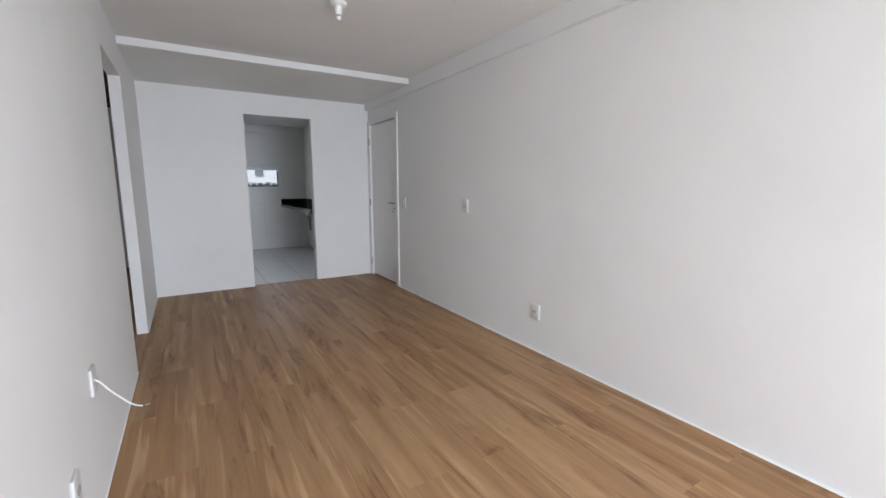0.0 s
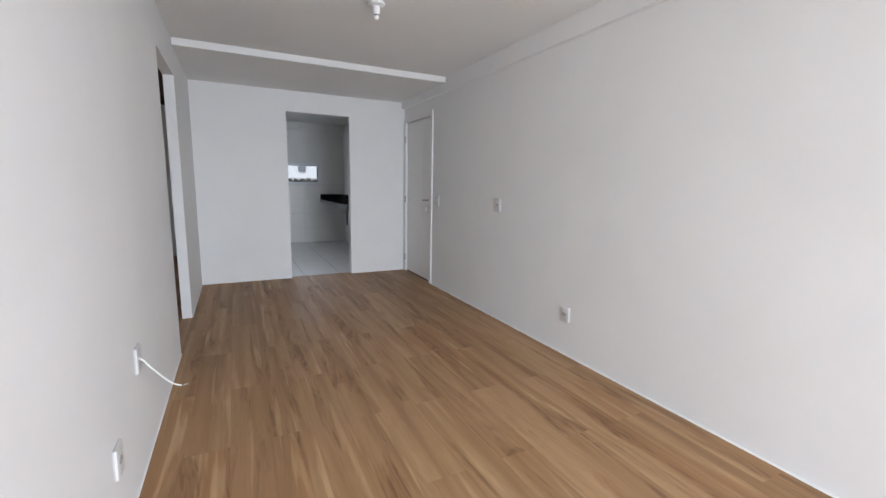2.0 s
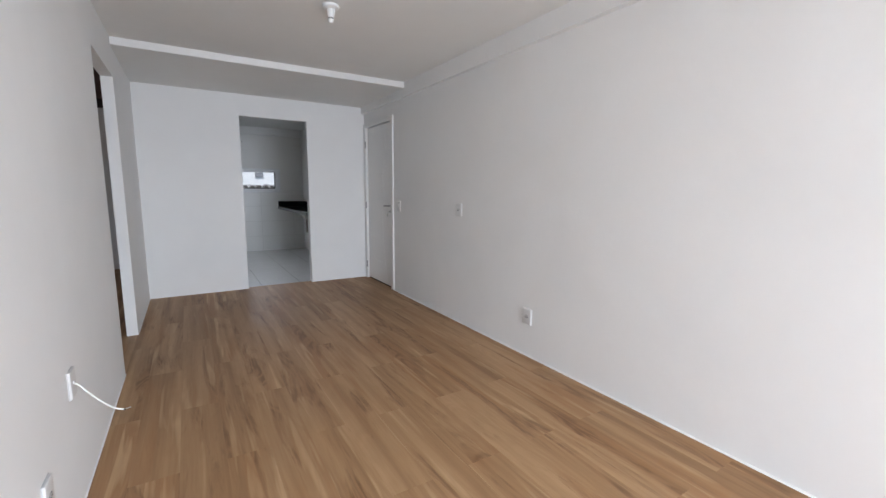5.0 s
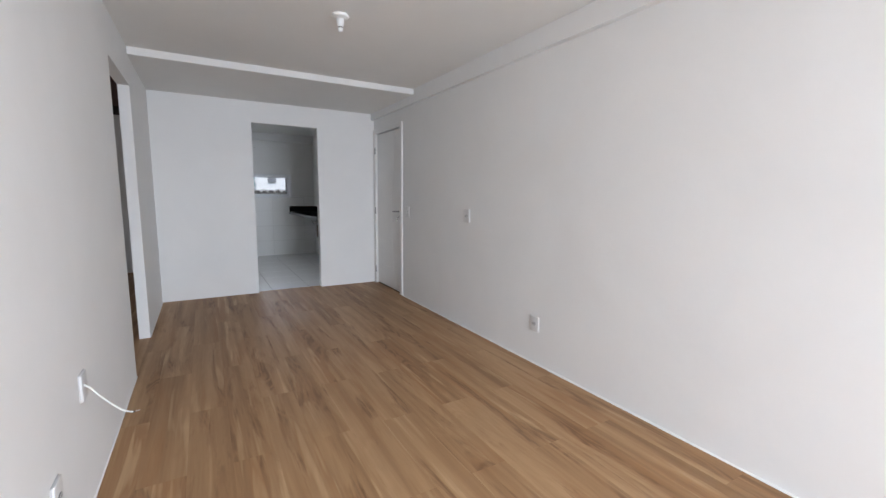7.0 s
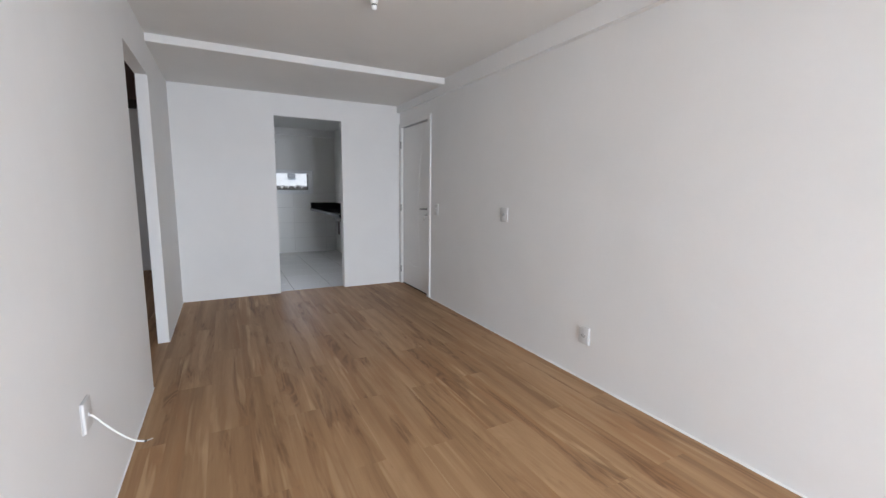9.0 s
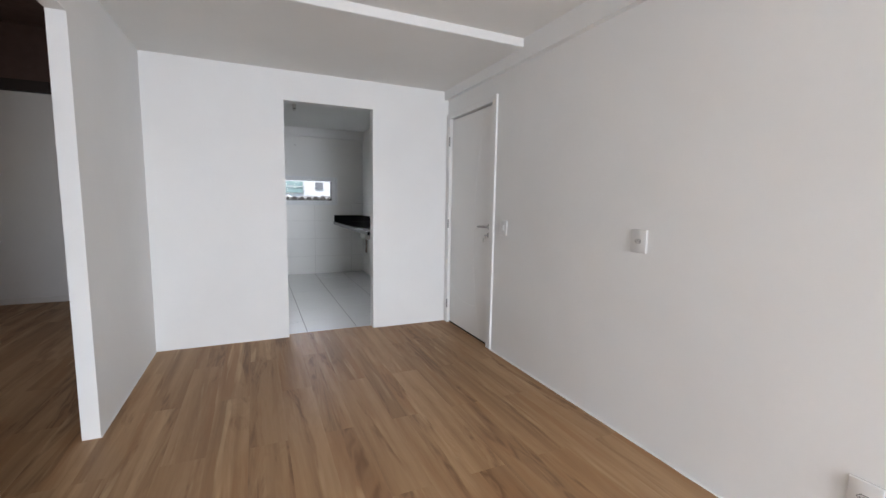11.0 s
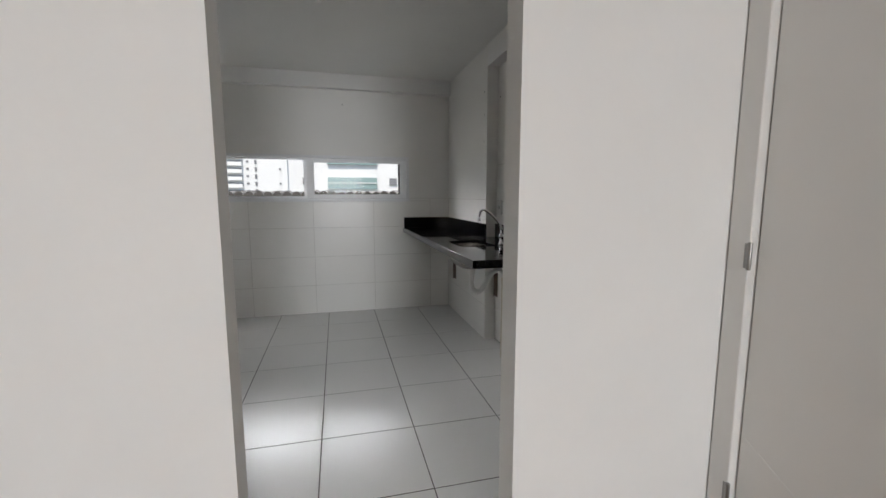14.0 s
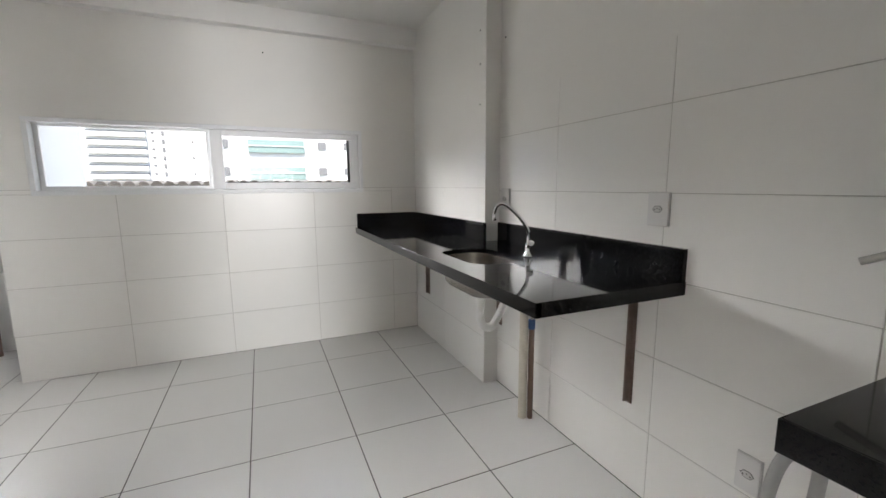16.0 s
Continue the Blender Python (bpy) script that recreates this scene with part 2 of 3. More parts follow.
def empty(name, label, category, group="", at=(0, 0, 0), rz=0):
    ob = new(name)
    ob.matrix_world = pose(*at, 0, 0, rz)
    return tagged(ob, label, category, group)


def plate_cells(a0, a1, b0, b1, hole):
    """The rectangle less the hole, as up to four rectangles."""
    if not hole:
        return [(a0, a1, b0, b1)]
    h0, h1, k0, k1 = hole
    if a1 <= h0 or a0 >= h1 or b1 <= k0 or b0 >= k1:
        return [(a0, a1, b0, b1)]
    cells = []
    if b0 < k0: cells.append((a0, a1, b0, k0))
    if b1 > k1: cells.append((a0, a1, k1, b1))
    m0, m1 = max(b0, k0), min(b1, k1)
    if a0 < h0: cells.append((a0, h0, m0, m1))
    if a1 > h1: cells.append((h1, a1, m0, m1))
    return [c for c in cells if c[1] - c[0] > 0.004 and c[3] - c[2] > 0.004]


# ---- the plan ----
W = -2.63           # left wall of the living room
RX = -0.025         # right wall before the entrance door
CEILING = 2.43
SOFFIT = 2.37
BEAM_X, BEAM_Z = -0.07, 2.285
OP_L, OP_R, OP_T = -1.60, -0.81, 2.12       # way into the kitchen
PT = 0.11           # partition thickness
KY = 3.355          # kitchen's end wall
KX = -0.02          # kitchen's right wall, tile face
KP = -0.115         # its thicker stretch by the end wall
KCY = 2.165         # where that stretch begins
KW = (-2.577, -0.563, 1.18, 1.636)          # kitchen window
LY = 4.10           # laundry's end wall
REAR = -8.8

# living room shell
bm = bmesh.new()
add_box(bm, RX, 0.15, REAR, -0.935, 0, CEILING)
add_box(bm, RX, 0.15, -0.935, -0.022, 2.122, CEILING)
add_box(bm, RX, 0.15, -0.022, 0.0, 0, CEILING)
structure("wall_right", bm, WALL, "white painted living room wall", "wall")
structure("corridor_wall", box(0.16, 0.2, -1.2, 0.2, -0.05, CEILING), WALL, "plain wall behind the entrance door", "wall")
structure("beam_right", box(BEAM_X, RX, REAR + 0.15, 0, BEAM_Z, CEILING), WALL, "white painted concrete beam along the wall", "beam")

bm = bmesh.new()
add_box(bm, W - 0.08, W, REAR, -2.258, 0, CEILING)
add_box(bm, W - 0.08, W, -2.258, -1.355, 2.126, CEILING)
add_box(bm, W - 0.08, W, -1.355, 0.0, 0, CEILING)
structure("wall_left", bm, WALL, "white painted living room wall with an open doorway", "wall")

bm = bmesh.new()
add_box(bm, W - 0.08, OP_L, 0, PT, 0, CEILING)
add_box(bm, OP_L, OP_R, 0, PT, OP_T, CEILING)
add_box(bm, OP_R, 0.15, 0, PT, 0, CEILING)
structure("wall_far", bm, WALL, "white partition with a doorless opening to the kitchen", "wall")

bm = bmesh.new()
add_box(bm, W - 0.1, -2.45, REAR - 0.15, REAR, 0, CEILING)
add_box(bm, -2.45, -0.2, REAR - 0.15, REAR, 2.15, CEILING)
add_box(bm, -0.2, 0.15, REAR - 0.15, REAR, 0, CEILING)
structure("wall_rear", bm, WALL, "white painted wall with the balcony opening", "wall")
# slab out of view, added so no sun patch falls into the room
structure("balcony_sun_block", box(-4, 1.5, REAR - 2.2, REAR - 0.15, 2.2, 2.4), EXTW, "unseen slab added over the balcony to block the sun", "slab")
structure("balcony_floor", box(-4, 1.5, REAR - 2.2, REAR, -0.2, -0.02), FTILE, "balcony floor slab", "floor")

structure("ceiling", box(W, 0, REAR, -1.35, CEILING, CEILING + 0.12), CEIL, "white painted living room ceiling", "ceiling")
structure("ceiling_soffit", box(W, BEAM_X, -1.35, 0, SOFFIT, CEILING + 0.12), CEIL, "lowered white plaster ceiling strip", "ceiling")
structure("trim_soffit", box(W + 0.002, BEAM_X - 0.002, -1.362, -1.35, SOFFIT + 0.001, CEILING - 0.001), LACQ, "white edge of the lowered ceiling", "trim")

# hall behind the left wall
structure("hall_wall_end", box(-5.4, W - 0.08, 2.36, 2.44, 0, 3.12), WALL, "white hall wall", "wall")
# unseen wall; its window opening is added for the hall fill
bm = bmesh.new()
add_box(bm, -5.45, -5.3, -3.3, -1.3, 0, 3.12)
add_box(bm, -5.45, -5.3, 0.1, 2.44, 0, 3.12)
add_box(bm, -5.45, -5.3, -1.3, 0.1, 0, 0.95)
add_box(bm, -5.45, -5.3, -1.3, 0.1, 2.05, 3.12)
structure("hall_wall_window", bm, WALL, "white hall wall with an unseen, added window opening", "wall")
structure("hall_wall_near", box(-5.45, W - 0.08, -3.4, -3.3, 0, 3.12), WALL, "white hall wall", "wall")
structure("hall_wall_side", box(W - 0.08, W - 0.002, 0.10, 2.44, 0, 3.12), WALL, "white wall between hall and kitchen", "wall")
structure("hall_wall_upper", box(W - 0.08, W - 0.002, -3.4, 0.098, CEILING + 0.002, 3.12), WALL, "white upper hall wall", "wall")
# dark brown above the hall wall, with a black strip at its lower edge
structure("hall_ceiling", box(-5.45, W - 0.08, -3.4, 2.44, 3.12, 3.2), HALLBROWN, "dark brown hall ceiling", "ceiling")
structure("hall_brown_band", box(-5.3, W - 0.08, 2.30, 2.36, 2.527, 3.12), HALLBROWN, "dark brown band over the hall wall", "trim")
structure("hall_trim", box(-5.3, W - 0.08, 2.29, 2.36, 2.406, 2.527), HALLBLACK, "black strip at the head of the hall wall", "trim")
structure("baseboard_hall", box(-5.3, W - 0.08, 2.345, 2.36, 0.0, 0.07, bevel=0.003), LACQ, "white baseboard", "baseboard")

# kitchen shell
bm = bmesh.new()
add_box(bm, KX + 0.002, 0.15, PT, KCY, 0, CEILING)
add_box(bm, KP + 0.002, 0.15, KCY, KY + 0.15, 0, CEILING)
wall_kr = structure("wall_kitchen_right", bm, WGROUT, "white tiled kitchen wall with a thicker stretch", "wall")
structure("beam_kitchen_right", box(KP, KX + 0.002, PT, KCY, 2.262, CEILING), WALL, "white painted beam over the worktop wall", "beam")

bm = bmesh.new()
for a0, a1, b0, b1 in plate_cells(-2.77, KP, 0, CEILING, KW):
    add_box(bm, a0, a1, KY + 0.002, KY + 0.15, b0, b1)
wall_kf = structure("wall_kitchen_end", bm, WGROUT, "white tiled kitchen wall with a long window", "wall")
bm = bmesh.new()
for a0, a1, b0, b1 in plate_cells(-2.77, KP, 1.2095, 2.29, KW):
    add_box(bm, a0, a1, KY + 0.0002, KY + 0.01, b0, b1)
structure("wall_kitchen_end_upper", bm, SATIN, "plain off-white wall face above the tiles", "wall")
structure("wall_kitchen_right_upper", box(KX + 0.0002, KX + 0.01, PT, KCY, 1.70, 2.262), WTILE, "plain off-white wall face above the tiles", "wall")
structure("wall_kitchen_column_upper", box(KP + 0.0002, KP + 0.01, KCY + 0.0005, KY, 1.2045, CEILING), SATIN, "plain off-white wall face above the tiles", "wall")
structure("wall_kitchen_column_side", box(KP + 0.0004, KX + 0.001, KCY - 0.0038, KCY - 0.0002, 0, 2.262), SATIN, "pale plastered return of the thicker wall stretch", "wall")
structure("beam_kitchen_end", box(-2.86, KP, KY - 0.07, KY + 0.15, 2.29, CEILING), WALL, "white painted beam over the window wall", "beam")
wall_kl = structure("wall_kitchen_left", box(W - 0.002, W + 0.002, PT, 2.432, 0, CEILING), WGROUT, "white tiled partition beside the laundry way", "wall")
wall_kn = structure("wall_kitchen_edge", box(W - 0.08, W + 0.006, 2.436, 2.452, 0, CEILING), LACQ, "white edge of the tiled partition", "trim")
structure("beam_passage", box(W - 0.08, W + 0.004, 2.46, KY - 0.07, 2.395, CEILING), WALL, "white beam over the way to the laundry", "beam")
bm = box(W - 0.002, KX, PT, 2.44, CEILING, CEILING + 0.12)
add_box(bm, -4.4, KX, 2.44, LY + 0.1, CEILING, CEILING + 0.12)
structure("ceiling_kitchen", bm, CEIL, "white painted kitchen ceiling", "ceiling")

# laundry beyond
LW = (-4.0, -2.92, 1.26, 1.66)
structure("laundry_wall_side", box(-2.77, -2.577, KY + 0.155, LY + 0.14, -9, CEILING), EXTW, "pale rendered outer wall of the laundry", "wall")
bm = bmesh.new()
for a0, a1, b0, b1 in plate_cells(-4.3, -2.77, 0, CEILING, LW):
    add_box(bm, a0, a1, LY, LY + 0.14, b0, b1)
structure("laundry_wall_end", bm, WALL, "white laundry wall with a window", "wall")
# the opening in this wall is unseen, added to let light in
bm = bmesh.new()
for a0, a1, b0, b1 in plate_cells(2.44, LY + 0.14, 0, CEILING, (3.15, 3.85, 1.3, 1.9)):
    add_box(bm, -4.42, -4.3, a0, a1, b0, b1)
structure("laundry_wall_left", bm, WALL, "white laundry wall with an unseen, added side opening", "wall")
structure("laundry_wall_near", box(-4.4, W - 0.08, 2.441, 2.455, 0, CEILING), WALL, "white laundry wall", "wall")

bm = box(W - 0.05, 0.1, REAR, 0.09, -0.12, -0.004)
add_box(bm, -5.4, W - 0.05, -3.4, 0.09, -0.12, -0.004)
floor_l = structure("floor", bm, SUB, "brown wood-look laminate plank floor", "floor")
structure("hall_floor_bed", box(-5.4, W - 0.05, 0.09, 2.36, -0.12, -0.004), SUB, "floor bed of the hall", "floor")
floor_k = structure("floor_kitchen", box(W - 0.04, 0.1, 0.09, 2.44, -0.12, -0.0013), GROUT, "pale grey glazed kitchen floor tiles", "floor")
structure("floor_laundry", box(-4.4, 0.1, 2.44, LY + 0.1, -0.12, -0.0013), GROUT, "floor bed of kitchen and laundry", "floor")
structure("threshold", box(OP_L, OP_R, 0.086, 0.094, -0.01, 0.0012), LACQ, "thin joint between wood and tile", "threshold")


# caulk line along the skirting joint
def caulk(name, pts, thick=0.003):
    bm = bmesh.new()
    rnd = random.Random(7)
    a, b = Vector(pts[0]), Vector(pts[1])
    n = max(2, int((b - a).length / 0.12))
    tube(bm, [a.lerp(b, i / n) for i in range(n + 1)], lambda f: thick + 0.6 * thick * rnd.random(), 6)
    structure(name, bm, WALL, "thin white caulk line between floor and wall", "trim")


caulk("trim_caulk_right", ((RX - 0.010, REAR, 0.0), (RX - 0.010, -0.97, 0.0)), 0.006)
caulk("trim_caulk_left", ((W + 0.002, REAR, 0.001), (W + 0.002, -2.258, 0.001)))
caulk("trim_caulk_left_far", ((W + 0.002, -1.355, 0.001), (W + 0.002, 0, 0.001)))
caulk("trim_caulk_far", ((W, -0.002, 0.001), (OP_L, -0.002, 0.001)))
caulk("trim_caulk_far_right", ((OP_R, -0.002, 0.001), (0, -0.002, 0.001)))


# ---- entrance door ----
def entrance_door():
    d = empty("door_1", "closed white lacquered entrance door with curved grooves", "door", at=(-0.006, 0, 0))
    d["kind"] = "structure"
    part("frame_post", box(-0.036, 0.10, -0.965, -0.897, 0, 2.142, bevel=0.003), LACQ, d)
    part("frame_post", box(-0.036, 0.10, -0.080, -0.004, 0, 2.142, bevel=0.003), LACQ, d)
    part("frame_head", box(-0.036, 0.10, -0.897, -0.080, 2.090, 2.142, bevel=0.003), LACQ, d)
    part("stop_strip", box(0.03, 0.099, -0.897, -0.080, -0.02, 2.09), GAP, d, "dark rebate behind the leaf")
    leaf = part("leaf", box(-0.004, 0.028, -0.893, -0.085, 0.015, 2.079, bevel=0.0025), LACQ, d)
    part("bottom_seal", box(-0.002, 0.0285, -0.8965, -0.0805, -0.003, 0.0125), GAP, d, "black sweep under the leaf")
    arc = smooth_path(((-0.0035, -0.735, 2.06), (-0.0035, -0.690, 1.90), (-0.0035, -0.600, 1.50), (-0.0035, -0.572, 0.92),
                       (-0.0035, -0.625, 0.43), (-0.0035, -0.722, 0.02)), 8)
    part("groove", tube(bmesh.new(), arc, 0.0019, 8), PLAST, leaf, "thin curved groove")
    side = smooth_path(((-0.0035, -0.582, 1.22), (-0.0035, -0.600, 1.42), (-0.0035, -0.640, 1.66), (-0.0035, -0.670, 1.80)), 8)
    part("groove", tube(bmesh.new(), side, 0.0016, 8), PLAST, leaf, "thin curved groove")
    low = smooth_path(((-0.0035, -0.10, 0.42), (-0.0035, -0.33, 0.305), (-0.0035, -0.49, 0.290), (-0.0035, -0.645, 0.300)), 8)
    part("groove", tube(bmesh.new(), low, 0.0014, 8), PLAST, leaf, "thin curved groove")
    for z in (1.865, 1.04, 0.205):
        h = part("hinge", lathe(bmesh.new(), ((0.006, -0.045), (0.0075, -0.04), (0.0075, 0.04), (0.006, 0.045)), 10, pose(-0.038, -0.083, z)), NICKEL, d, "steel butt hinge", True)
        part("hinge_plate", box(-0.0375, -0.0345, -0.083, -0.064, z - 0.04, z + 0.04), NICKEL, h)
    lk = part("handle", tube(bmesh.new(), smooth_path(((-0.004, -0.860, 1.055), (-0.040, -0.860, 1.055), (-0.054, -0.840, 1.055), (-0.056, -0.80, 1.054), (-0.054, -0.740, 1.051)), 6), 0.0095, 12), NICKEL, d, "brushed steel lever handle", True)
    part("rose", lathe(bmesh.new(), ((0.025, 0), (0.026, 0.004), (0.024, 0.009)), 24, pose(-0.004, -0.860, 1.055, 0, -90, 0)), NICKEL, lk, "", True)
    cy = part("lock_rose", lathe(bmesh.new(), ((0.025, 0), (0.026, 0.004), (0.023, 0.010)), 24, pose(-0.004, -0.860, 0.985, 0, -90, 0)), NICKEL, d, "round steel lock rose", True)
    part("lock_cylinder", box(-0.022, -0.012, -0.865, -0.855, 0.968, 0.996, bevel=0.002), NICKEL, cy)
    part("key", box(-0.052, -0.022, -0.8615, -0.8585, 0.980, 0.990, bevel=0.001), NICKEL, cy)
    part("key_ring", tube(bmesh.new(), [(-0.048 + 0.013 * math.sin(a / 3), -0.860 + 0.004 * math.cos(a / 3), 0.968 + 0.013 * math.cos(a / 3)) for a in range(19)], 0.0015, 6), CHROME, cy)
    part("key_bunch", box(-0.060, -0.042, -0.846, -0.843, 0.925, 0.957, bevel=0.001), STEEL, cy)
    return d


entrance_door()


# ---- wall plates ----
def wall_plate(label, kind, m, size=(0.078, 0.118)):
    """Local axes: x along the wall, y out of it, z up."""
    w, h = size
    p = new("wall_switch" if kind == "switch" else "wall_socket")
    p.matrix_world = m
    tagged(p, label, "light switch" if kind == "switch" else "socket", "wall plates")
    # slightly larger grey box: the plate's shadow outline put into colour
    part("shadow_rim", box(-w / 2 - 0.0012, w / 2 + 0.0012, 0, 0.003, -h / 2 - 0.0012, h / 2 + 0.0012), PLAST2, p, "grey rim painting the shadow line around the plate")
    part("cover_plate", box(-w / 2, w / 2, 0.002, 0.011, -h / 2, h / 2, bevel=0.0035, seg=3), PLATE, p, "", True)
    if kind == "switch":
        for z in (-0.012, 0.012):
            part("rocker_gap", box(-0.0125, 0.0125, 0.0105, 0.0116, z - 0.0118, z + 0.0118), PLAST3, p)
            part("rocker", box(-0.011, 0.011, 0.0105, 0.017, z - 0.0105, z + 0.0105, bevel=0.002), PLAST, p)
    elif kind == "tv":
        part("cable_hole", lathe(bmesh.new(), ((0.008, 0), (0.007, 0.004)), 14, pose(0, 0.011, 0, -90)), PLAST2, p, "", True)
    else:
        ring = lathe(bmesh.new(), ((0.0205, 0.0), (0.0205, 0.0022)), 6, pose(0, 0.0105, 0, -90))
        for v in ring.verts:
            v.co.z *= 0.66
        part("surround", ring, PLAST3, p, "grey hexagonal surround")
        core = lathe(bmesh.new(), ((0.0172, 0.0), (0.0172, 0.003)), 6, pose(0, 0.0105, 0, -90))
        for v in core.verts:
            v.co.z *= 0.63
        part("insert", core, PLAST2, p, "hexagonal socket insert")
        for x in (-0.010, 0.0, 0.010):
            part("pin_hole", lathe(bmesh.new(), ((0.0024, 0), (0.0024, 0.0006)), 8, pose(x, 0.0134, 0.002 if x == 0 else -0.001, -90)), GAP, p)
    return p


RIGHT = lambda y, z, x=RX: pose(x, y, z, 0, 0, 90)
LEFT = lambda y, z: pose(W, y, z, 0, 0, -90)
wall_plate("white plastic socket plate low on the wall", "socket", RIGHT(-3.380, 0.309), (0.092, 0.116))
wall_plate("white plastic socket plate at switch height", "socket", RIGHT(-2.416, 1.078), (0.098, 0.12))
wall_plate("white plastic light switch beside the entrance door", "switch", RIGHT(-1.116, 1.062), (0.088, 0.122))
tv = wall_plate("white cable outlet plate with a loose white cable", "tv", LEFT(-3.597, 0.501), (0.082, 0.109))
wall_plate("white plastic socket plate low beside the cable outlet", "socket", LEFT(-4.015, 0.300), (0.082, 0.111))
cab = part("cable", tube(bmesh.new(), smooth_path(((0.0, 0.010, -0.004), (-0.006, 0.022, -0.012), (-0.026, 0.047, -0.062), (-0.052, 0.081, -0.122), (-0.079, 0.115, -0.172), (-0.100, 0.143, -0.196)), 6), 0.0035, 8), PLAST, tv, "loose white coaxial cable", True)
part("crimp", tube(bmesh.new(), ((-0.098, 0.140, -0.195), (-0.103, 0.147, -0.1975)), 0.0040, 8), GAP, cab, "black ring near the cable end", True)
part("cable_tip", tube(bmesh.new(), ((-0.103, 0.147, -0.1975), (-0.117, 0.165, -0.2015)), 0.0030, 8), CHROME, cab, "bare metal cable end", True)


# ---- ceiling lamp holders ----
def lamp_holder(label, m):
    p = new("ceiling_lamp_holder")
    p.matrix_world = m
    tagged(p, label, "ceiling light", "lamp holders")
    part("base", lathe(bmesh.new(), ((0.052, 0), (0.055, -0.006), (0.053, -0.016), (0.040, -0.022), (0.026, -0.026)), 32), PLAST, p, "", True)
    s = part("socket", lathe(bmesh.new(), ((0.024, -0.024), (0.024, -0.055), (0.021, -0.060), (0.019, -0.075)), 24), PLAST, p, "", True)
    part("contact_ring", lathe(bmesh.new(), ((0.0165, -0.0745), (0.0165, -0.083)), 20), NICKEL, s, "", True)
    part("bulb_stub", lathe(bmesh.new(), ((0.016, -0.082), (0.017, -0.092), (0.012, -0.104), (0.004, -0.108)), 20), PLAST, s, "", True)
    return p


lamp_holder("white ceramic lamp holder without a bulb", pose(-1.322, -2.84, CEILING))
lamp_holder("white lamp holder on the kitchen ceiling", pose(-1.385, 1.50, CEILING))


# ---- kitchen window ----
def ring_bars(x0, x1, z0, z1, t, y0, y1, parent, mat=ALU, bevel=0.003):
    part("rail", box(x0, x1, y0, y1, z1 - t, z1, bevel=bevel), mat, parent)
    part("rail", box(x0, x1, y0, y1, z0, z0 + t, bevel=bevel), mat, parent)
    part("stile", box(x0, x0 + t, y0, y1, z0 + t, z1 - t, bevel=bevel), mat, parent)
    part("stile", box(x1 - t, x1, y0, y1, z0 + t, z1 - t, bevel=bevel), mat, parent)


def sliding_window(name, label, x0, x1, z0, z1, y, mid):
    w = empty(name, label, "window")
    w["kind"] = "structure"
    f = part("window_frame", box(x0 + 0.02, x1 - 0.02, y + 0.11, y + 0.13, z0 + 0.002, z0 + 0.012), ALU, w)
    ring_bars(x0 - 0.006, x1 + 0.006, z0 - 0.006, z1 + 0.006, 0.028, y - 0.012, y + 0.10, f)
    a = part("sash", box(mid - 0.04, mid + 0.036, y + 0.012, y + 0.042, z0 + 0.024, z1 - 0.024, bevel=0.003), ALU, w)
    ring_bars(x0 + 0.022, mid - 0.04, z0 + 0.022, z1 - 0.010, 0.028, y + 0.050, y + 0.075, a)
    g = part("pane", box(x0 + 0.05, mid - 0.03, y + 0.060, y + 0.064, z0 + 0.04, z1 - 0.03), GLASS, w)
    g.visible_shadow = False
    b = part("sash", box(mid + 0.036, x1 - 0.022, y + 0.014, y + 0.040, z1 - 0.064, z1 - 0.024, bevel=0.003), ALU, w)
    part("rail", box(mid + 0.036, x1 - 0.022, y + 0.014, y + 0.040, z0 + 0.024, z0 + 0.07, bevel=0.003), ALU, b)
    part("stile", box(x1 - 0.09, x1 - 0.022, y + 0.014, y + 0.040, z0 + 0.07, z1 - 0.064, bevel=0.003), ALU, b)
    part("seal", box(x1 - 0.108, x1 - 0.09, y + 0.022, y + 0.036, z0 + 0.07, z1 - 0.064), SEAL, b, "black rubber seal")
    part("seal", box(mid + 0.036, x1 - 0.108, y + 0.022, y + 0.034, z0 + 0.07, z0 + 0.076), SEAL, b, "black rubber seal")
    g = part("pane", box(mid + 0.03, x1 - 0.08, y + 0.026, y + 0.030, z0 + 0.06, z1 - 0.055), GLASS, w)
    g.visible_shadow = False
    part("latch", box(x1 - 0.066, x1 - 0.048, y + 0.006, y + 0.014, z0 + 0.19, z0 + 0.27, bevel=0.003), ALU, b, "white latch")
    return w


sliding_window("window_1", "long white aluminium sliding window", *KW, KY, -1.568)
sliding_window("window_2", "white aluminium laundry window", *LW, LY, -3.75)


# ---- worktop with sink ----
ZC, ZB = 0.892, 0.846


def rounded_rect(cx, cy, hx, hy, r, n=6):
    out = []
    for qx, qy, a0 in ((1, 1, 0), (-1, 1, 90), (-1, -1, 180), (1, -1, 270)):
        for i in range(n + 1):
            a = radians(a0 + 90 * i / n)
            out.append((cx + qx * (hx - r) + r * math.cos(a), cy + qy * (hy - r) + r * math.sin(a)))
    return out


SX, SY, SHX, SHY = -0.385, 1.72, 0.135, 0.215


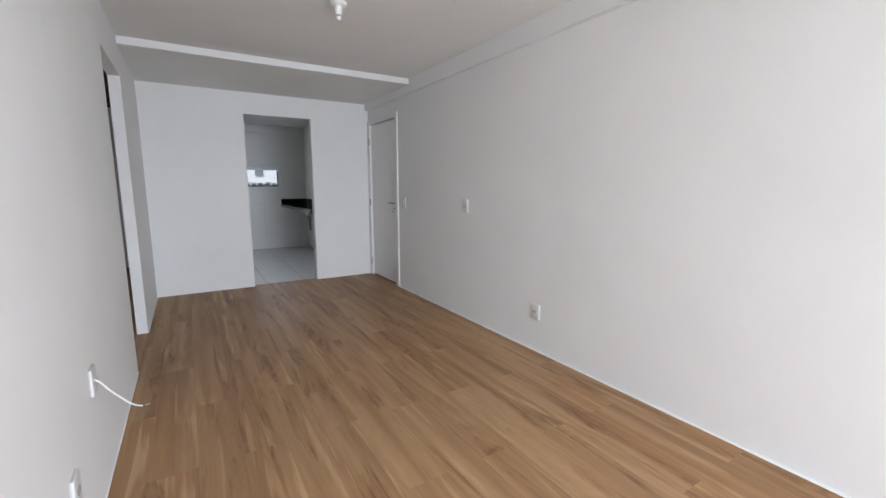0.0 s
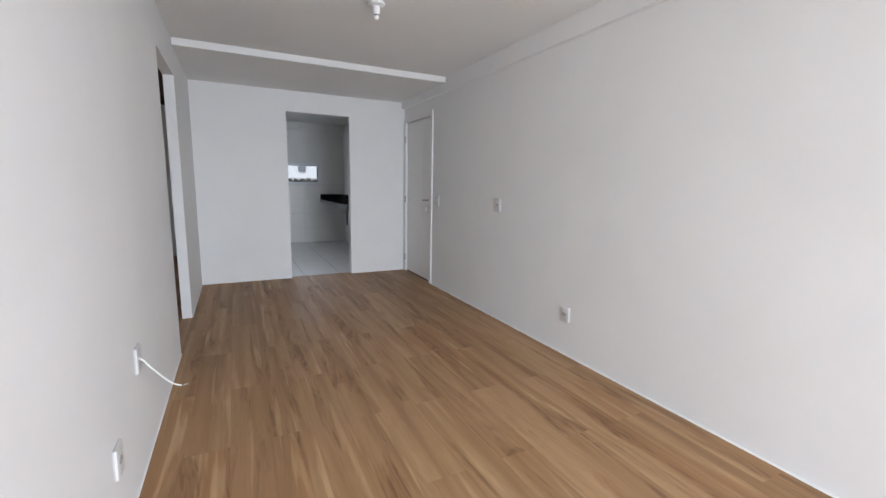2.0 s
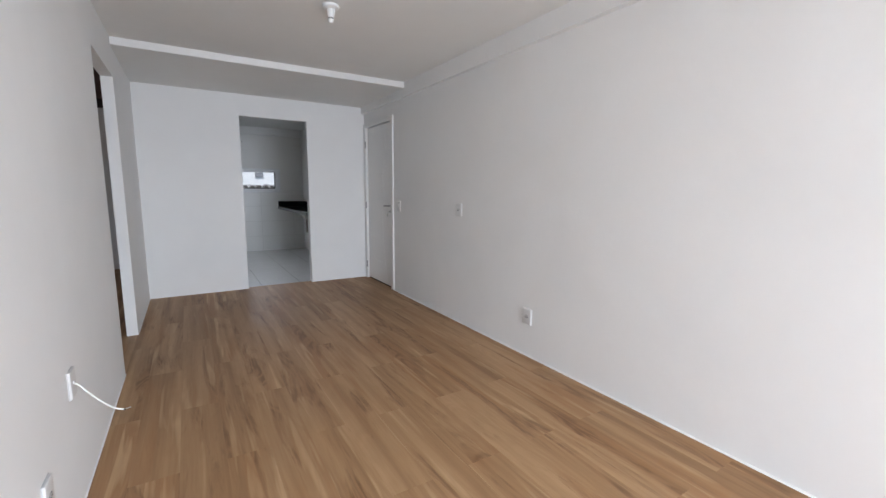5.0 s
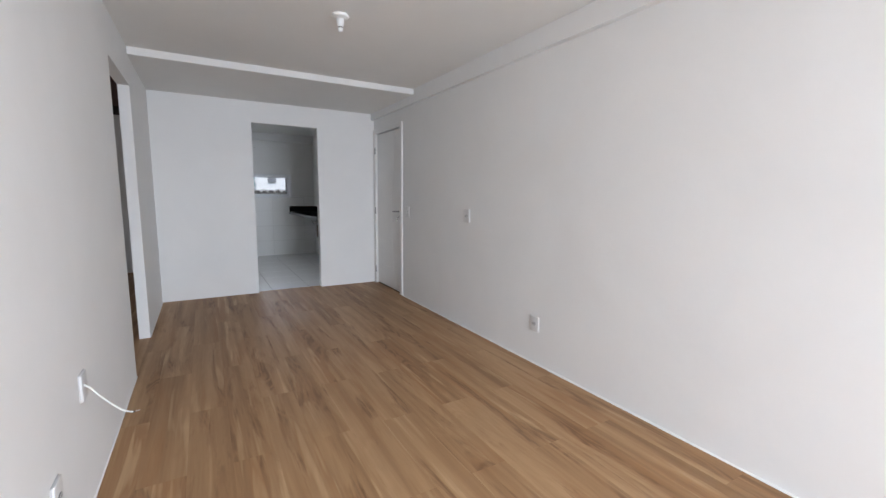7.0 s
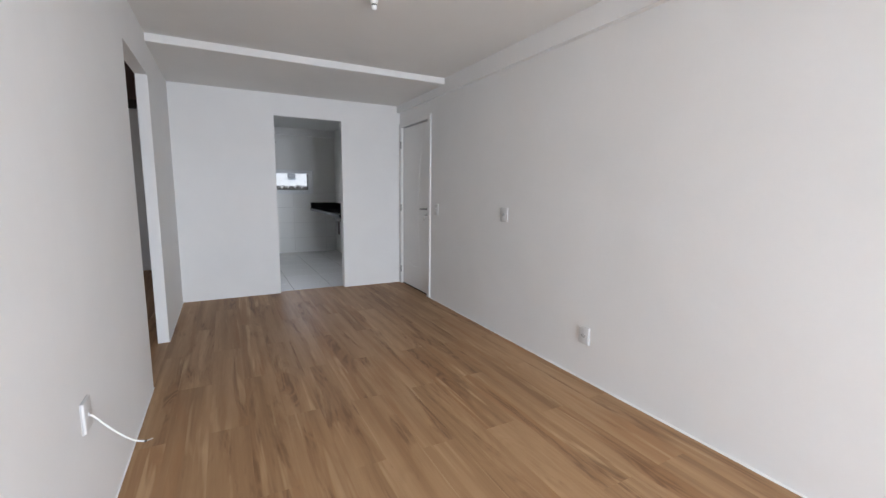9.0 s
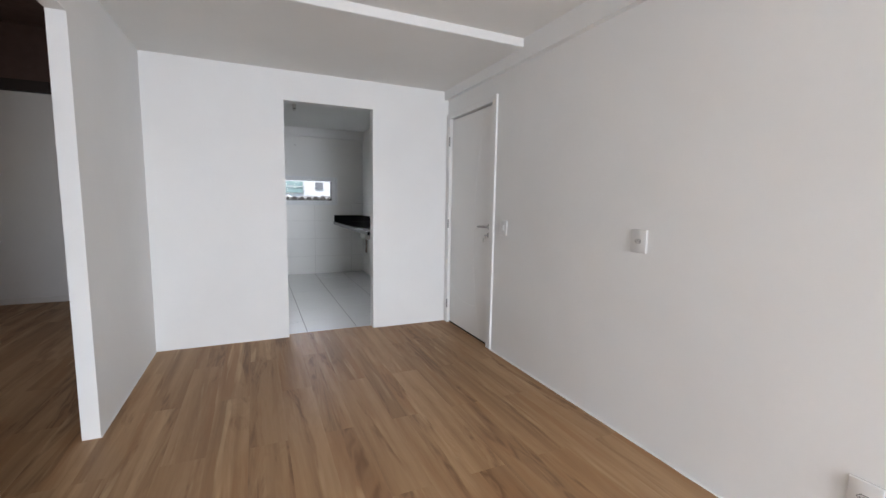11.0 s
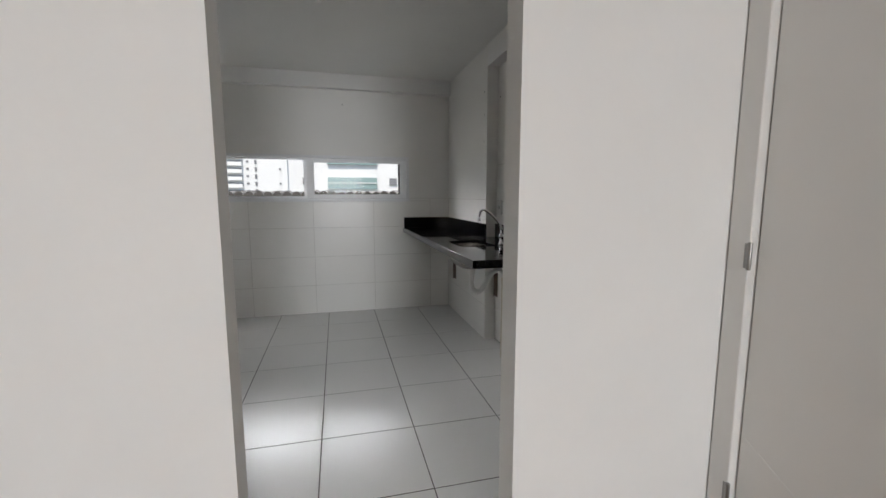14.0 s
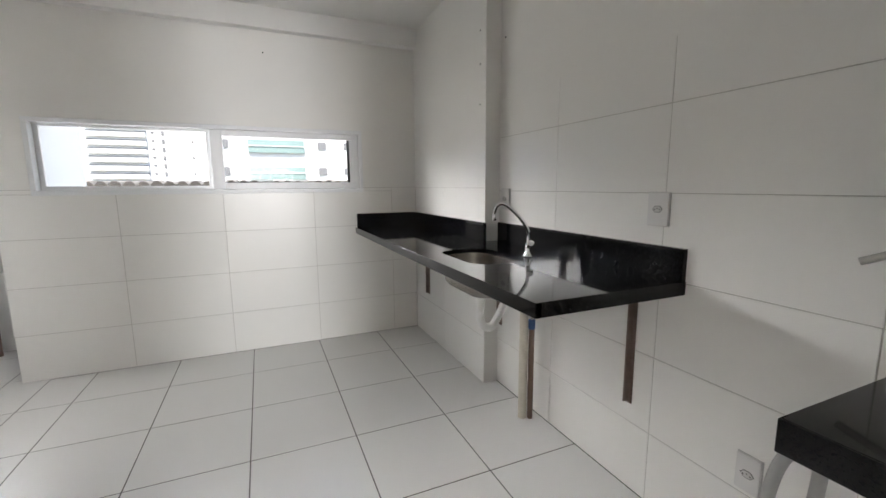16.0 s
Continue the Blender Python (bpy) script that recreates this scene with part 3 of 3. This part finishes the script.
def slab_with_hole(x0, x1, y0, y1, z0, z1, hole):
    """Stone slab with a cut-out, polished edges."""
    bm = bmesh.new()
    n = len(hole)
    corners = ((x1, y1), (x0, y1), (x0, y0), (x1, y0))
    q = n // 4
    for z, flip in ((z1, False), (z0, True)):
        inner = [bm.verts.new((*p, z)) for p in hole]
        outer = [bm.verts.new((*c, z)) for c in corners]
        for k in range(4):
            seg = [inner[(k * q + i) % n] for i in range(q)]
            for a, b in zip(seg, seg[1:]):
                bm.faces.new((outer[k], a, b))
            nxt = inner[((k + 1) * q) % n]
            bm.faces.new((outer[k], seg[-1], nxt, outer[(k + 1) % 4]))
    bm.verts.ensure_lookup_table()
    top, low = bm.verts[:n + 4], bm.verts[n + 4:]
    for i in range(n):
        bm.faces.new((top[i], top[(i + 1) % n], low[(i + 1) % n], low[i]))
    for k in range(4):
        a, b = n + k, n + (k + 1) % 4
        bm.faces.new((top[a], top[b], low[b], low[a]))
    return bm


hole = rounded_rect(SX, SY, SHX, SHY, 0.09)
wt = empty("worktop", "polished black granite worktop with upstand, on wall brackets", "worktop")
slab = part("slab", slab_with_hole(-0.630, KX - 0.0006, 0.953, 3.3525, ZC - 0.02, ZC, hole), GRANITE, wt)
part("front_apron", box(-0.6305, -0.609, 0.9525, 3.352, ZB, ZC - 0.0008, bevel=0.0012), GRANITE, wt)
part("end_apron", box(-0.6285, KX - 0.001, 0.9525, 0.974, ZB, ZC - 0.0008, bevel=0.0012), GRANITE, wt)
part("upstand", box(KX - 0.020, KX - 0.0005, 0.955, KCY - 0.021, ZC + 0.0005, 1.003, bevel=0.0015), GRANITE, wt)
part("upstand", box(KP - 0.020, KP - 0.0005, KCY - 0.021, 3.332, ZC + 0.0005, 1.003, bevel=0.0015), GRANITE, wt)
part("upstand", box(-0.617, KP - 0.001, 3.332, 3.3525, ZC + 0.0005, 1.003, bevel=0.0015), GRANITE, wt)

sink = empty("sink", "stainless steel undermount sink bowl", "sink")
bm = bmesh.new()
loops = []
for inset, z, r in ((-0.012, ZC - 0.0215, 0.095), (0.002, ZC - 0.0215, 0.09), (0.004, ZC - 0.06, 0.09), (0.012, ZC - 0.13, 0.085), (0.03, ZC - 0.155, 0.075), (0.08, ZC - 0.165, 0.04)):
    loops.append([bm.verts.new((*p, z)) for p in rounded_rect(SX, SY, SHX - inset, SHY - inset, r)])
for a, b in zip(loops, loops[1:]):
    for i in range(len(a)):
        bm.faces.new((a[i], a[(i + 1) % len(a)], b[(i + 1) % len(a)], b[i]))
bm.faces.new(loops[-1])
bowl = part("bowl", bm, SINKS, sink, "", True)
so = bowl.modifiers.new("thickness", "SOLIDIFY")
so.thickness, so.offset = 0.0015, 1
part("drain", lathe(bmesh.new(), ((0.03, 0.0), (0.032, 0.003), (0.02, 0.004)), 20, pose(SX, SY, ZC - 0.164)), CHROME, sink, "", True)
part("drain_body", lathe(bmesh.new(), ((0.026, 0.0), (0.026, -0.05), (0.02, -0.06), (0.02, -0.09)), 20, pose(SX, SY, ZC - 0.168)), WHITEP, sink, "white plastic waste fitting", True)


def kitchen_tap(name, label, base, pts, r=0.0085, lever=(-0.02, -0.045, 0.02)):
    t = empty(name, label, "tap", at=base)
    part("base", lathe(bmesh.new(), ((0.024, 0), (0.025, 0.004), (0.019, 0.012), (0.014, 0.03), (0.014, 0.055), (0.011, 0.062)), 20), CHROME, t, "", True)
    sp = part("spout", tube(bmesh.new(), smooth_path(pts, 8), r, 12), CHROME, t, "", True)
    e = Vector(pts[-1])
    part("nozzle", lathe(bmesh.new(), ((r * 1.25, 0.004), (r * 1.3, -0.012), (r * 1.1, -0.018)), 14, Matrix.Translation(e)), CHROME, sp, "", True)
    h = part("valve", tube(bmesh.new(), ((0, 0, 0.045), tuple(0.55 * a + b for a, b in zip(lever, (0, 0, 0.045)))), 0.011, 12), CHROME, t, "", True)
    tip = Vector(lever) + Vector((0, 0, 0.045))
    part("handle", lathe(bmesh.new(), ((0.008, -0.013), (0.017, -0.010), (0.018, 0.006), (0.012, 0.012)), 10, Matrix.Translation(tip) @ Vector(lever).to_track_quat("Z", "Y").to_matrix().to_4x4()), CHROME, h, "", True)
    return t


kitchen_tap("kitchen_tap", "chrome swan-neck kitchen tap behind the sink", (-0.203, 1.60, ZC),
            ((0, 0, 0.05), (0, 0, 0.10), (-0.010, 0.002, 0.135), (-0.04, 0.01, 0.178), (-0.082, 0.02, 0.220), (-0.115, 0.03, 0.243), (-0.138, 0.045, 0.238), (-0.146, 0.06, 0.205), (-0.146, 0.062, 0.185)))


# brackets and pipes under the worktop
def bracket(y, x, low):
    b = empty("worktop_bracket", "dark steel angle bracket under the worktop", "bracket", "worktop brackets")
    part("upright", box(x - 0.006, x - 0.001, y - 0.016, y + 0.016, low, ZB + 0.02), RUSTY, b)
    part("arm", box(-0.56, x - 0.001, y - 0.016, y + 0.016, ZC - 0.027, ZC - 0.021), RUSTY, b)
    part("web", box(x - 0.03, x - 0.006, y - 0.003, y + 0.003, low + 0.01, ZC - 0.027), RUSTY, b)


bracket(1.155, KX, 0.36)
bracket(2.125, KX, 0.38)
bracket(3.06, KP, 0.36)

wp = empty("waste_pipe", "beige waste pipe rising from the tiled floor", "pipe")
part("riser", tube(bmesh.new(), ((-0.115, 1.745, 0.0), (-0.115, 1.745, 0.60)), 0.022, 18), PVC, wp, "", True)
part("collar", lathe(bmesh.new(), ((0.0235, 0), (0.0245, 0.006), (0.0245, 0.05), (0.023, 0.055)), 18, pose(-0.115, 1.745, 0.58)), PVC, wp, "", True)
tr = empty("sink_trap", "white ribbed flexible sink trap", "trap")
part("hose", tube(bmesh.new(), smooth_path(((SX, SY, 0.65), (SX, SY, 0.59), (SX + 0.02, SY, 0.545), (SX + 0.07, SY + 0.01, 0.535), (SX + 0.11, SY + 0.015, 0.58), (SX + 0.16, SY + 0.02, 0.66), (-0.16, 1.742, 0.68), (-0.115, 1.745, 0.62)), 10), 0.018, 12, 0.0025), WHITEP, tr, "", True)
sp = empty("supply_pipe", "brown water supply pipe with a blue fitting", "pipe")
part("riser", tube(bmesh.new(), ((-0.083, 1.722, 0.0), (-0.083, 1.722, 0.50)), 0.0145, 14), BROWNP, sp, "", True)
part("fitting", lathe(bmesh.new(), ((0.017, 0), (0.018, 0.004), (0.018, 0.045), (0.015, 0.05)), 14, pose(-0.083, 1.722, 0.49)), BLUEP, sp, "blue plastic pipe fitting", True)
part("feed_hose", tube(bmesh.new(), smooth_path(((-0.083, 1.722, 0.54), (-0.10, 1.69, 0.66), (-0.16, 1.61, 0.76), (-0.205, 1.59, ZC - 0.021)), 8), 0.006, 8), STEEL, sp, "", True)

# short second worktop with hoses and a tap end over the stove gap
w2 = empty("short_worktop", "short polished black granite worktop", "worktop", at=(0, 0, -0.012))
part("slab", box(-0.640, KX - 0.001, PT + 0.001, 0.348, ZC - 0.02, ZC, bevel=0.0015), GRANITE, w2)
part("front_apron", box(-0.6425, -0.621, PT + 0.001, 0.3505, ZB - 0.008, ZC - 0.0008, bevel=0.0012), GRANITE, w2)
part("end_apron", box(-0.6405, KX - 0.001, 0.329, 0.3505, ZB - 0.008, ZC - 0.0008, bevel=0.0012), GRANITE, w2)
for bends in (((-0.12, 0.28, ZC - 0.033), (-0.125, 0.33, 0.80), (-0.135, 0.42, 0.70), (-0.145, 0.51, 0.61), (-0.15, 0.56, 0.54), (-0.15, 0.583, 0.45), (-0.15, 0.59, 0.36), (-0.15, 0.59, 0.18), (-0.15, 0.585, 0.0)),
              ((-0.09, 0.30, ZC - 0.033), (-0.09, 0.36, 0.78), (-0.095, 0.45, 0.68), (-0.10, 0.50, 0.57), (-0.10, 0.51, 0.47), (-0.10, 0.517, 0.3), (-0.10, 0.52, 0.0))):
    h = empty("drain_hose", "grey corrugated drain hose hanging under the short worktop", "hose", "drain hoses")
    part("hose", tube(bmesh.new(), smooth_path(bends, 14), 0.0155, 12, 0.0008), GREYH, h, "", True)

st = empty("short_worktop_tap", "flat metal tap spout over the short worktop", "tap", at=(-0.12, 0.20, ZC - 0.012))
part("column", lathe(bmesh.new(), ((0.022, 0), (0.022, 0.006), (0.014, 0.012), (0.013, 0.24), (0.010, 0.25)), 18), STEEL, st, "", True)
bm = tube(bmesh.new(), smooth_path(((0, 0, 0.235), (-0.02, 0.06, 0.25), (-0.05, 0.16, 0.222), (-0.08, 0.255, 0.178)), 8), lambda f: 0.011 - 0.003 * f, 12)
part("spout", bm, STEEL, st, "brushed metal spout", True)

# sockets in the kitchen
KR = lambda y, z: pose(KX, y, z, 0, 0, 90)
wall_plate("white socket plate above the granite upstand", "socket", KR(1.075, 1.13), (0.085, 0.118))
wall_plate("white socket plate beside the thick wall stretch", "socket", KR(2.085, 1.14), (0.08, 0.118))
wall_plate("white socket plate low on the tiled wall", "socket", KR(0.703, 0.355), (0.070, 0.115))
wall_plate("white socket plate low on the tiled partition", "socket", pose(W + 0.004, 1.90, 0.35, 0, 0, -90), (0.08, 0.118))

# ---- laundry tank ----
tk = empty("laundry_tank", "grey-white resin laundry tank on the wall", "sink")
bm = bmesh.new()
loops = []
TX, TY = -3.17, 3.83
for hx, hy, r, z in ((0.30, 0.25, 0.04, 0.90), (0.30, 0.25, 0.04, 0.84), (0.285, 0.235, 0.04, 0.835), (0.27, 0.22, 0.05, 0.68), (0.25, 0.20, 0.05, 0.665)):
    loops.append([bm.verts.new((*p, z)) for p in rounded_rect(TX, TY, hx, hy, r)])
top_in = [bm.verts.new((*p, 0.90)) for p in rounded_rect(TX, TY - 0.03, 0.26, 0.18, 0.04)]
low_in = [bm.verts.new((*p, 0.70)) for p in rounded_rect(TX, TY - 0.03, 0.23, 0.15, 0.05)]
for a, b in [*zip(loops, loops[1:]), (top_in, loops[0]), (low_in, top_in)]:
    for i in range(len(a)):
        bm.faces.new((a[i], a[(i + 1) % len(a)], b[(i + 1) % len(a)], b[i]))
bm.faces.new(loops[-1])
bm.faces.new(low_in)
part("basin", bm, CERAM, tk, "", True)
part("waste", tube(bmesh.new(), smooth_path(((TX - 0.13, TY + 0.08, 0.665), (TX - 0.13, TY + 0.08, 0.55), (TX - 0.11, TY + 0.11, 0.46), (TX - 0.10, TY + 0.15, 0.40)), 6), 0.022, 12), WHITEP, tk, "", True)
tp = empty("laundry_pipes", "pale and brown pipes under the laundry tank", "pipe")
part("waste_riser", tube(bmesh.new(), ((TX - 0.10, 3.985, 0.0), (TX - 0.10, 3.985, 0.42)), 0.036, 16), PVC, tp, "", True)
part("sleeve", tube(bmesh.new(), ((TX - 0.025, 3.995, 0.0), (TX - 0.025, 3.995, 0.50)), 0.019, 14), WHITEP, tp, "", True)
part("water_riser", tube(bmesh.new(), ((TX + 0.03, 3.99, 0.0), (TX + 0.03, 3.99, 0.50)), 0.018, 14), BROWNP, tp, "", True)
kitchen_tap("laundry_tap", "chrome swan-neck tap over the laundry tank", (TX + 0.13, 4.02, 0.90),
            ((0, 0, 0.05), (-0.01, -0.01, 0.12), (-0.05, -0.04, 0.17), (-0.13, -0.10, 0.215), (-0.19, -0.15, 0.22), (-0.215, -0.17, 0.19), (-0.22, -0.175, 0.17)))


# drill holes in the tiles
def drill_hole(m):
    h = new("drill_hole", mesh_of("drill_hole", lathe(bmesh.new(), ((0.0052, 0), (0.0052, 0.0015)), 10), GAP))
    h.matrix_world = m
    tagged(h, "small dark drill hole with a wall plug", "drill hole", "drill holes")


drill_hole(pose(-1.231, KY, 2.147, 90))
for y, z in ((2.23, 1.90), (2.23, 1.68), (2.23, 2.08)):
    drill_hole(pose(KP, y, z, 0, -90))
for y, z in ((2.115, 2.02), (1.48, 2.12), (1.33, 2.16)):
    drill_hole(pose(KX, y, z, 0, -90))


# ---- outside the windows ----
structure("ground", box(-2500, 2500, -2500, 2500, -9.5, -9.0), EARTH, "bare ground around the buildings", "ground")


def balcony_tower():
    """White tower with long balcony bands and a column of small windows."""
    t = empty("apartment_tower", "white apartment tower with long balcony bands, their shade painted grey", "building")
    part("wall", box(-46, -17, 150, 172, -9, 36), FACADE, t)
    part("roof", box(-46.5, -16.5, 149.5, 172.5, 36, 36.8), FACADE, t)
    for k in range(17):
        z = -6.6 + 2.4 * k
        # the balcony recess is a flat box, its shade put into the grey
        b = part("balcony", box(-45.2, -31.0, 149.6, 150.3, z - 0.24, z + 0.24), GREYF, t, "balcony band with its shade painted grey")
        part("parapet", box(-45.2, -31.0, 149.0, 149.7, z - 1.5, z - 0.25), FACADE, b)
        part("window", box(-29.8, -29.0, 149.8, 150.2, z - 0.3, z + 0.3), GREYF, t)
        part("window", box(-27.2, -26.5, 149.8, 150.2, z - 0.85, z + 0.55), GREYF, t)
        if k % 2:
            part("window", box(-19.6, -19.0, 149.8, 150.2, z - 0.3, z + 0.3), GREYF, t)


def teal_block():
    """White block with wide teal-glazed verandas."""
    t = empty("apartment_block", "white apartment block with teal glazed verandas", "building")
    part("wall", box(-6.5, 12, 50, 64, -9, 12), FACADE, t)
    part("roof", box(-6.8, 12.3, 49.7, 64.3, 12, 12.4), FACADE, t)
    for k in range(7):
        z = -5.15 + 2.85 * k
        v = part("veranda", box(-2.2, 3.5, 49.7, 50.3, z - 1.35, z), TEAL, t, "teal glazed veranda")
        part("rail", box(-2.25, 3.55, 49.6, 49.75, z - 0.68, z - 0.6), FACADE, v)
        for x in (-5.0, 5.0, 7.9):
            part("window", box(x, x + 0.9, 49.85, 50.2, z - 0.85, z - 0.05), GREYF, t)


def blue_house():
    t = empty("blue_building", "blue painted building with white piers", "building")
    part("wall", box(-27.5, -19.2, 39, 41, -9, 14), BLUEF, t)
    part("wing", box(-45, -27.5, 38.8, 41, -9, 14), FACADE, t, "white painted wing")
    part("pier", box(-19.2, -16.6, 38.5, 41, -9, 14), FACADE, t)
    for x in (-18.5, -17.7):
        part("joint", box(x, x + 0.14, 38.4, 38.7, -9, 14), GREYF, t)


def tiled_roof():
    r = empty("neighbour_roof", "weathered clay barrel-tile roof of a low neighbour", "roof")
    part("house_wall", box(-11, 8, 9.3, 16, -9, 1.12), EXTW, r)
    deck = part("deck", box(-11.2, 8.2, 9.0, 16.2, 1.10, 1.16), CLAY, r)
    me = mesh_of("roof_tile", tube(bmesh.new(), ((0, 0, 0), (0, 1.2, 0.02), (0, 2.6, 0.05)), lambda f: 0.095 - 0.012 * f, 10), CLAY, True)
    rnd = random.Random(3)
    for i in range(96):
        o = new("roof_tile", me)
        o.parent = deck
        o.matrix_world = pose(-11.0 + 0.2 * i, 8.95 + rnd.uniform(-0.04, 0.04), 1.25 + rnd.uniform(-0.012, 0.012), rnd.uniform(-0.6, 0.6), 0, rnd.uniform(-1, 1))


balcony_tower()
teal_block()
blue_house()
tiled_roof()


# ---- floor planks and tiles, last ----
cache = {}


def piece(name, size, mat, parent, place, bevel):
    key = (name, *(round(s, 3) for s in size))
    if key not in cache:
        sx, sy, sz = (s / 2 for s in key[1:])
        cache[key] = mesh_of(name, box(-sx, sx, -sy, sy, -sz, sz, bevel=bevel), mat)
    o = new(name, cache[key])
    o.parent = parent
    o.location = place


def lay_planks(parent, x0, x1, y0, y1, seam, joint, width=0.19, length=1.234):
    """Half-bond rows: seam is one long edge, joint one short edge of the even rows."""
    k = math.floor((x0 - seam) / width)
    while seam + k * width < x1:
        a, b = max(seam + k * width, x0), min(seam + (k + 1) * width, x1)
        if b - a > 0.01:
            start = joint - (0.5 * length if k % 2 else 0.0)
            y = start + length * math.floor((y0 - start) / length)
            while y < y1:
                c, d = max(y, y0), min(y + length, y1)
                if d - c > 0.02:
                    piece("plank", (b - a - 0.0002, d - c - 0.0004, 0.009), WOOD, parent, ((a + b) / 2, (c + d) / 2, -0.0045), 0.0002)
                y += length
        k += 1


lay_planks(floor_l, W, 0.0, REAR, 0.088, -1.35, -3.607)
lay_planks(floor_l, -5.3, W, -3.3, 2.36, -2.68, -3.607)

xs = [-0.955 - 0.476 * k for k in range(-3, 10)]
ys = [1.447 + 0.4915 * k for k in range(-4, 7)]
for xa in xs:
    for ya in ys:
        for a0, a1, b0, b1 in ((W, KX, 0.096, KY), (-4.3, W, 2.455, LY), (-2.77, -2.63, KY, KY)):
            a, b, c, d = max(xa - 0.476, a0), min(xa, a1), max(ya, b0), min(ya + 0.4915, b1)
            if b - a > 0.02 and d - c > 0.02:
                piece("tile", (b - a - 0.005, d - c - 0.006, 0.008), FTILE, floor_k, ((a + b) / 2, (c + d) / 2, -0.004), 0.0012)


def tile_wall(parent, axis, face, sign, a0, a1, z_top, a_start, a_pitch, z_start, hole=None, z_pitch=0.302):
    """Tiles of 60 x 30 cm; sign: the way the wall faces."""
    k = math.floor((a0 - a_start) / a_pitch)
    while a_start + k * a_pitch < a1:
        r = -1
        while z_start + r * z_pitch < z_top:
            u0, u1 = max(a_start + k * a_pitch, a0), min(a_start + (k + 1) * a_pitch, a1)
            v0, v1 = max(z_start + r * z_pitch, 0.0), min(z_start + (r + 1) * z_pitch, z_top)
            r += 1
            if u1 - u0 < 0.01 or v1 - v0 < 0.01:
                continue
            for c0, c1, d0, d1 in plate_cells(u0, u1, v0, v1, hole):
                w, h = c1 - c0 - 0.0028, d1 - d0 - 0.0028
                mid = face - sign * 0.004
                if axis == "y":
                    piece("tile", (w, 0.008, h), WTILE, parent, ((c0 + c1) / 2, mid, (d0 + d1) / 2), 0.0009)
                else:
                    piece("tile", (0.008, w, h), WTILE, parent, (mid, (c0 + c1) / 2, (d0 + d1) / 2), 0.0009)
        k += 1


tile_wall(wall_kf, "y", KY, -1, -2.77, KP, 1.208, -0.324, 0.615, 0.0, KW)
tile_wall(wall_kr, "x", KX, -1, PT, KCY, 1.79, 0.465, 0.59, -0.022)
tile_wall(wall_kr, "x", KP, -1, KCY, KY, 1.203, KCY, 0.60, -0.005)
tile_wall(wall_kl, "x", W + 0.004, 1, PT, 2.432, CEILING, 1.232, 0.60, 0.0)
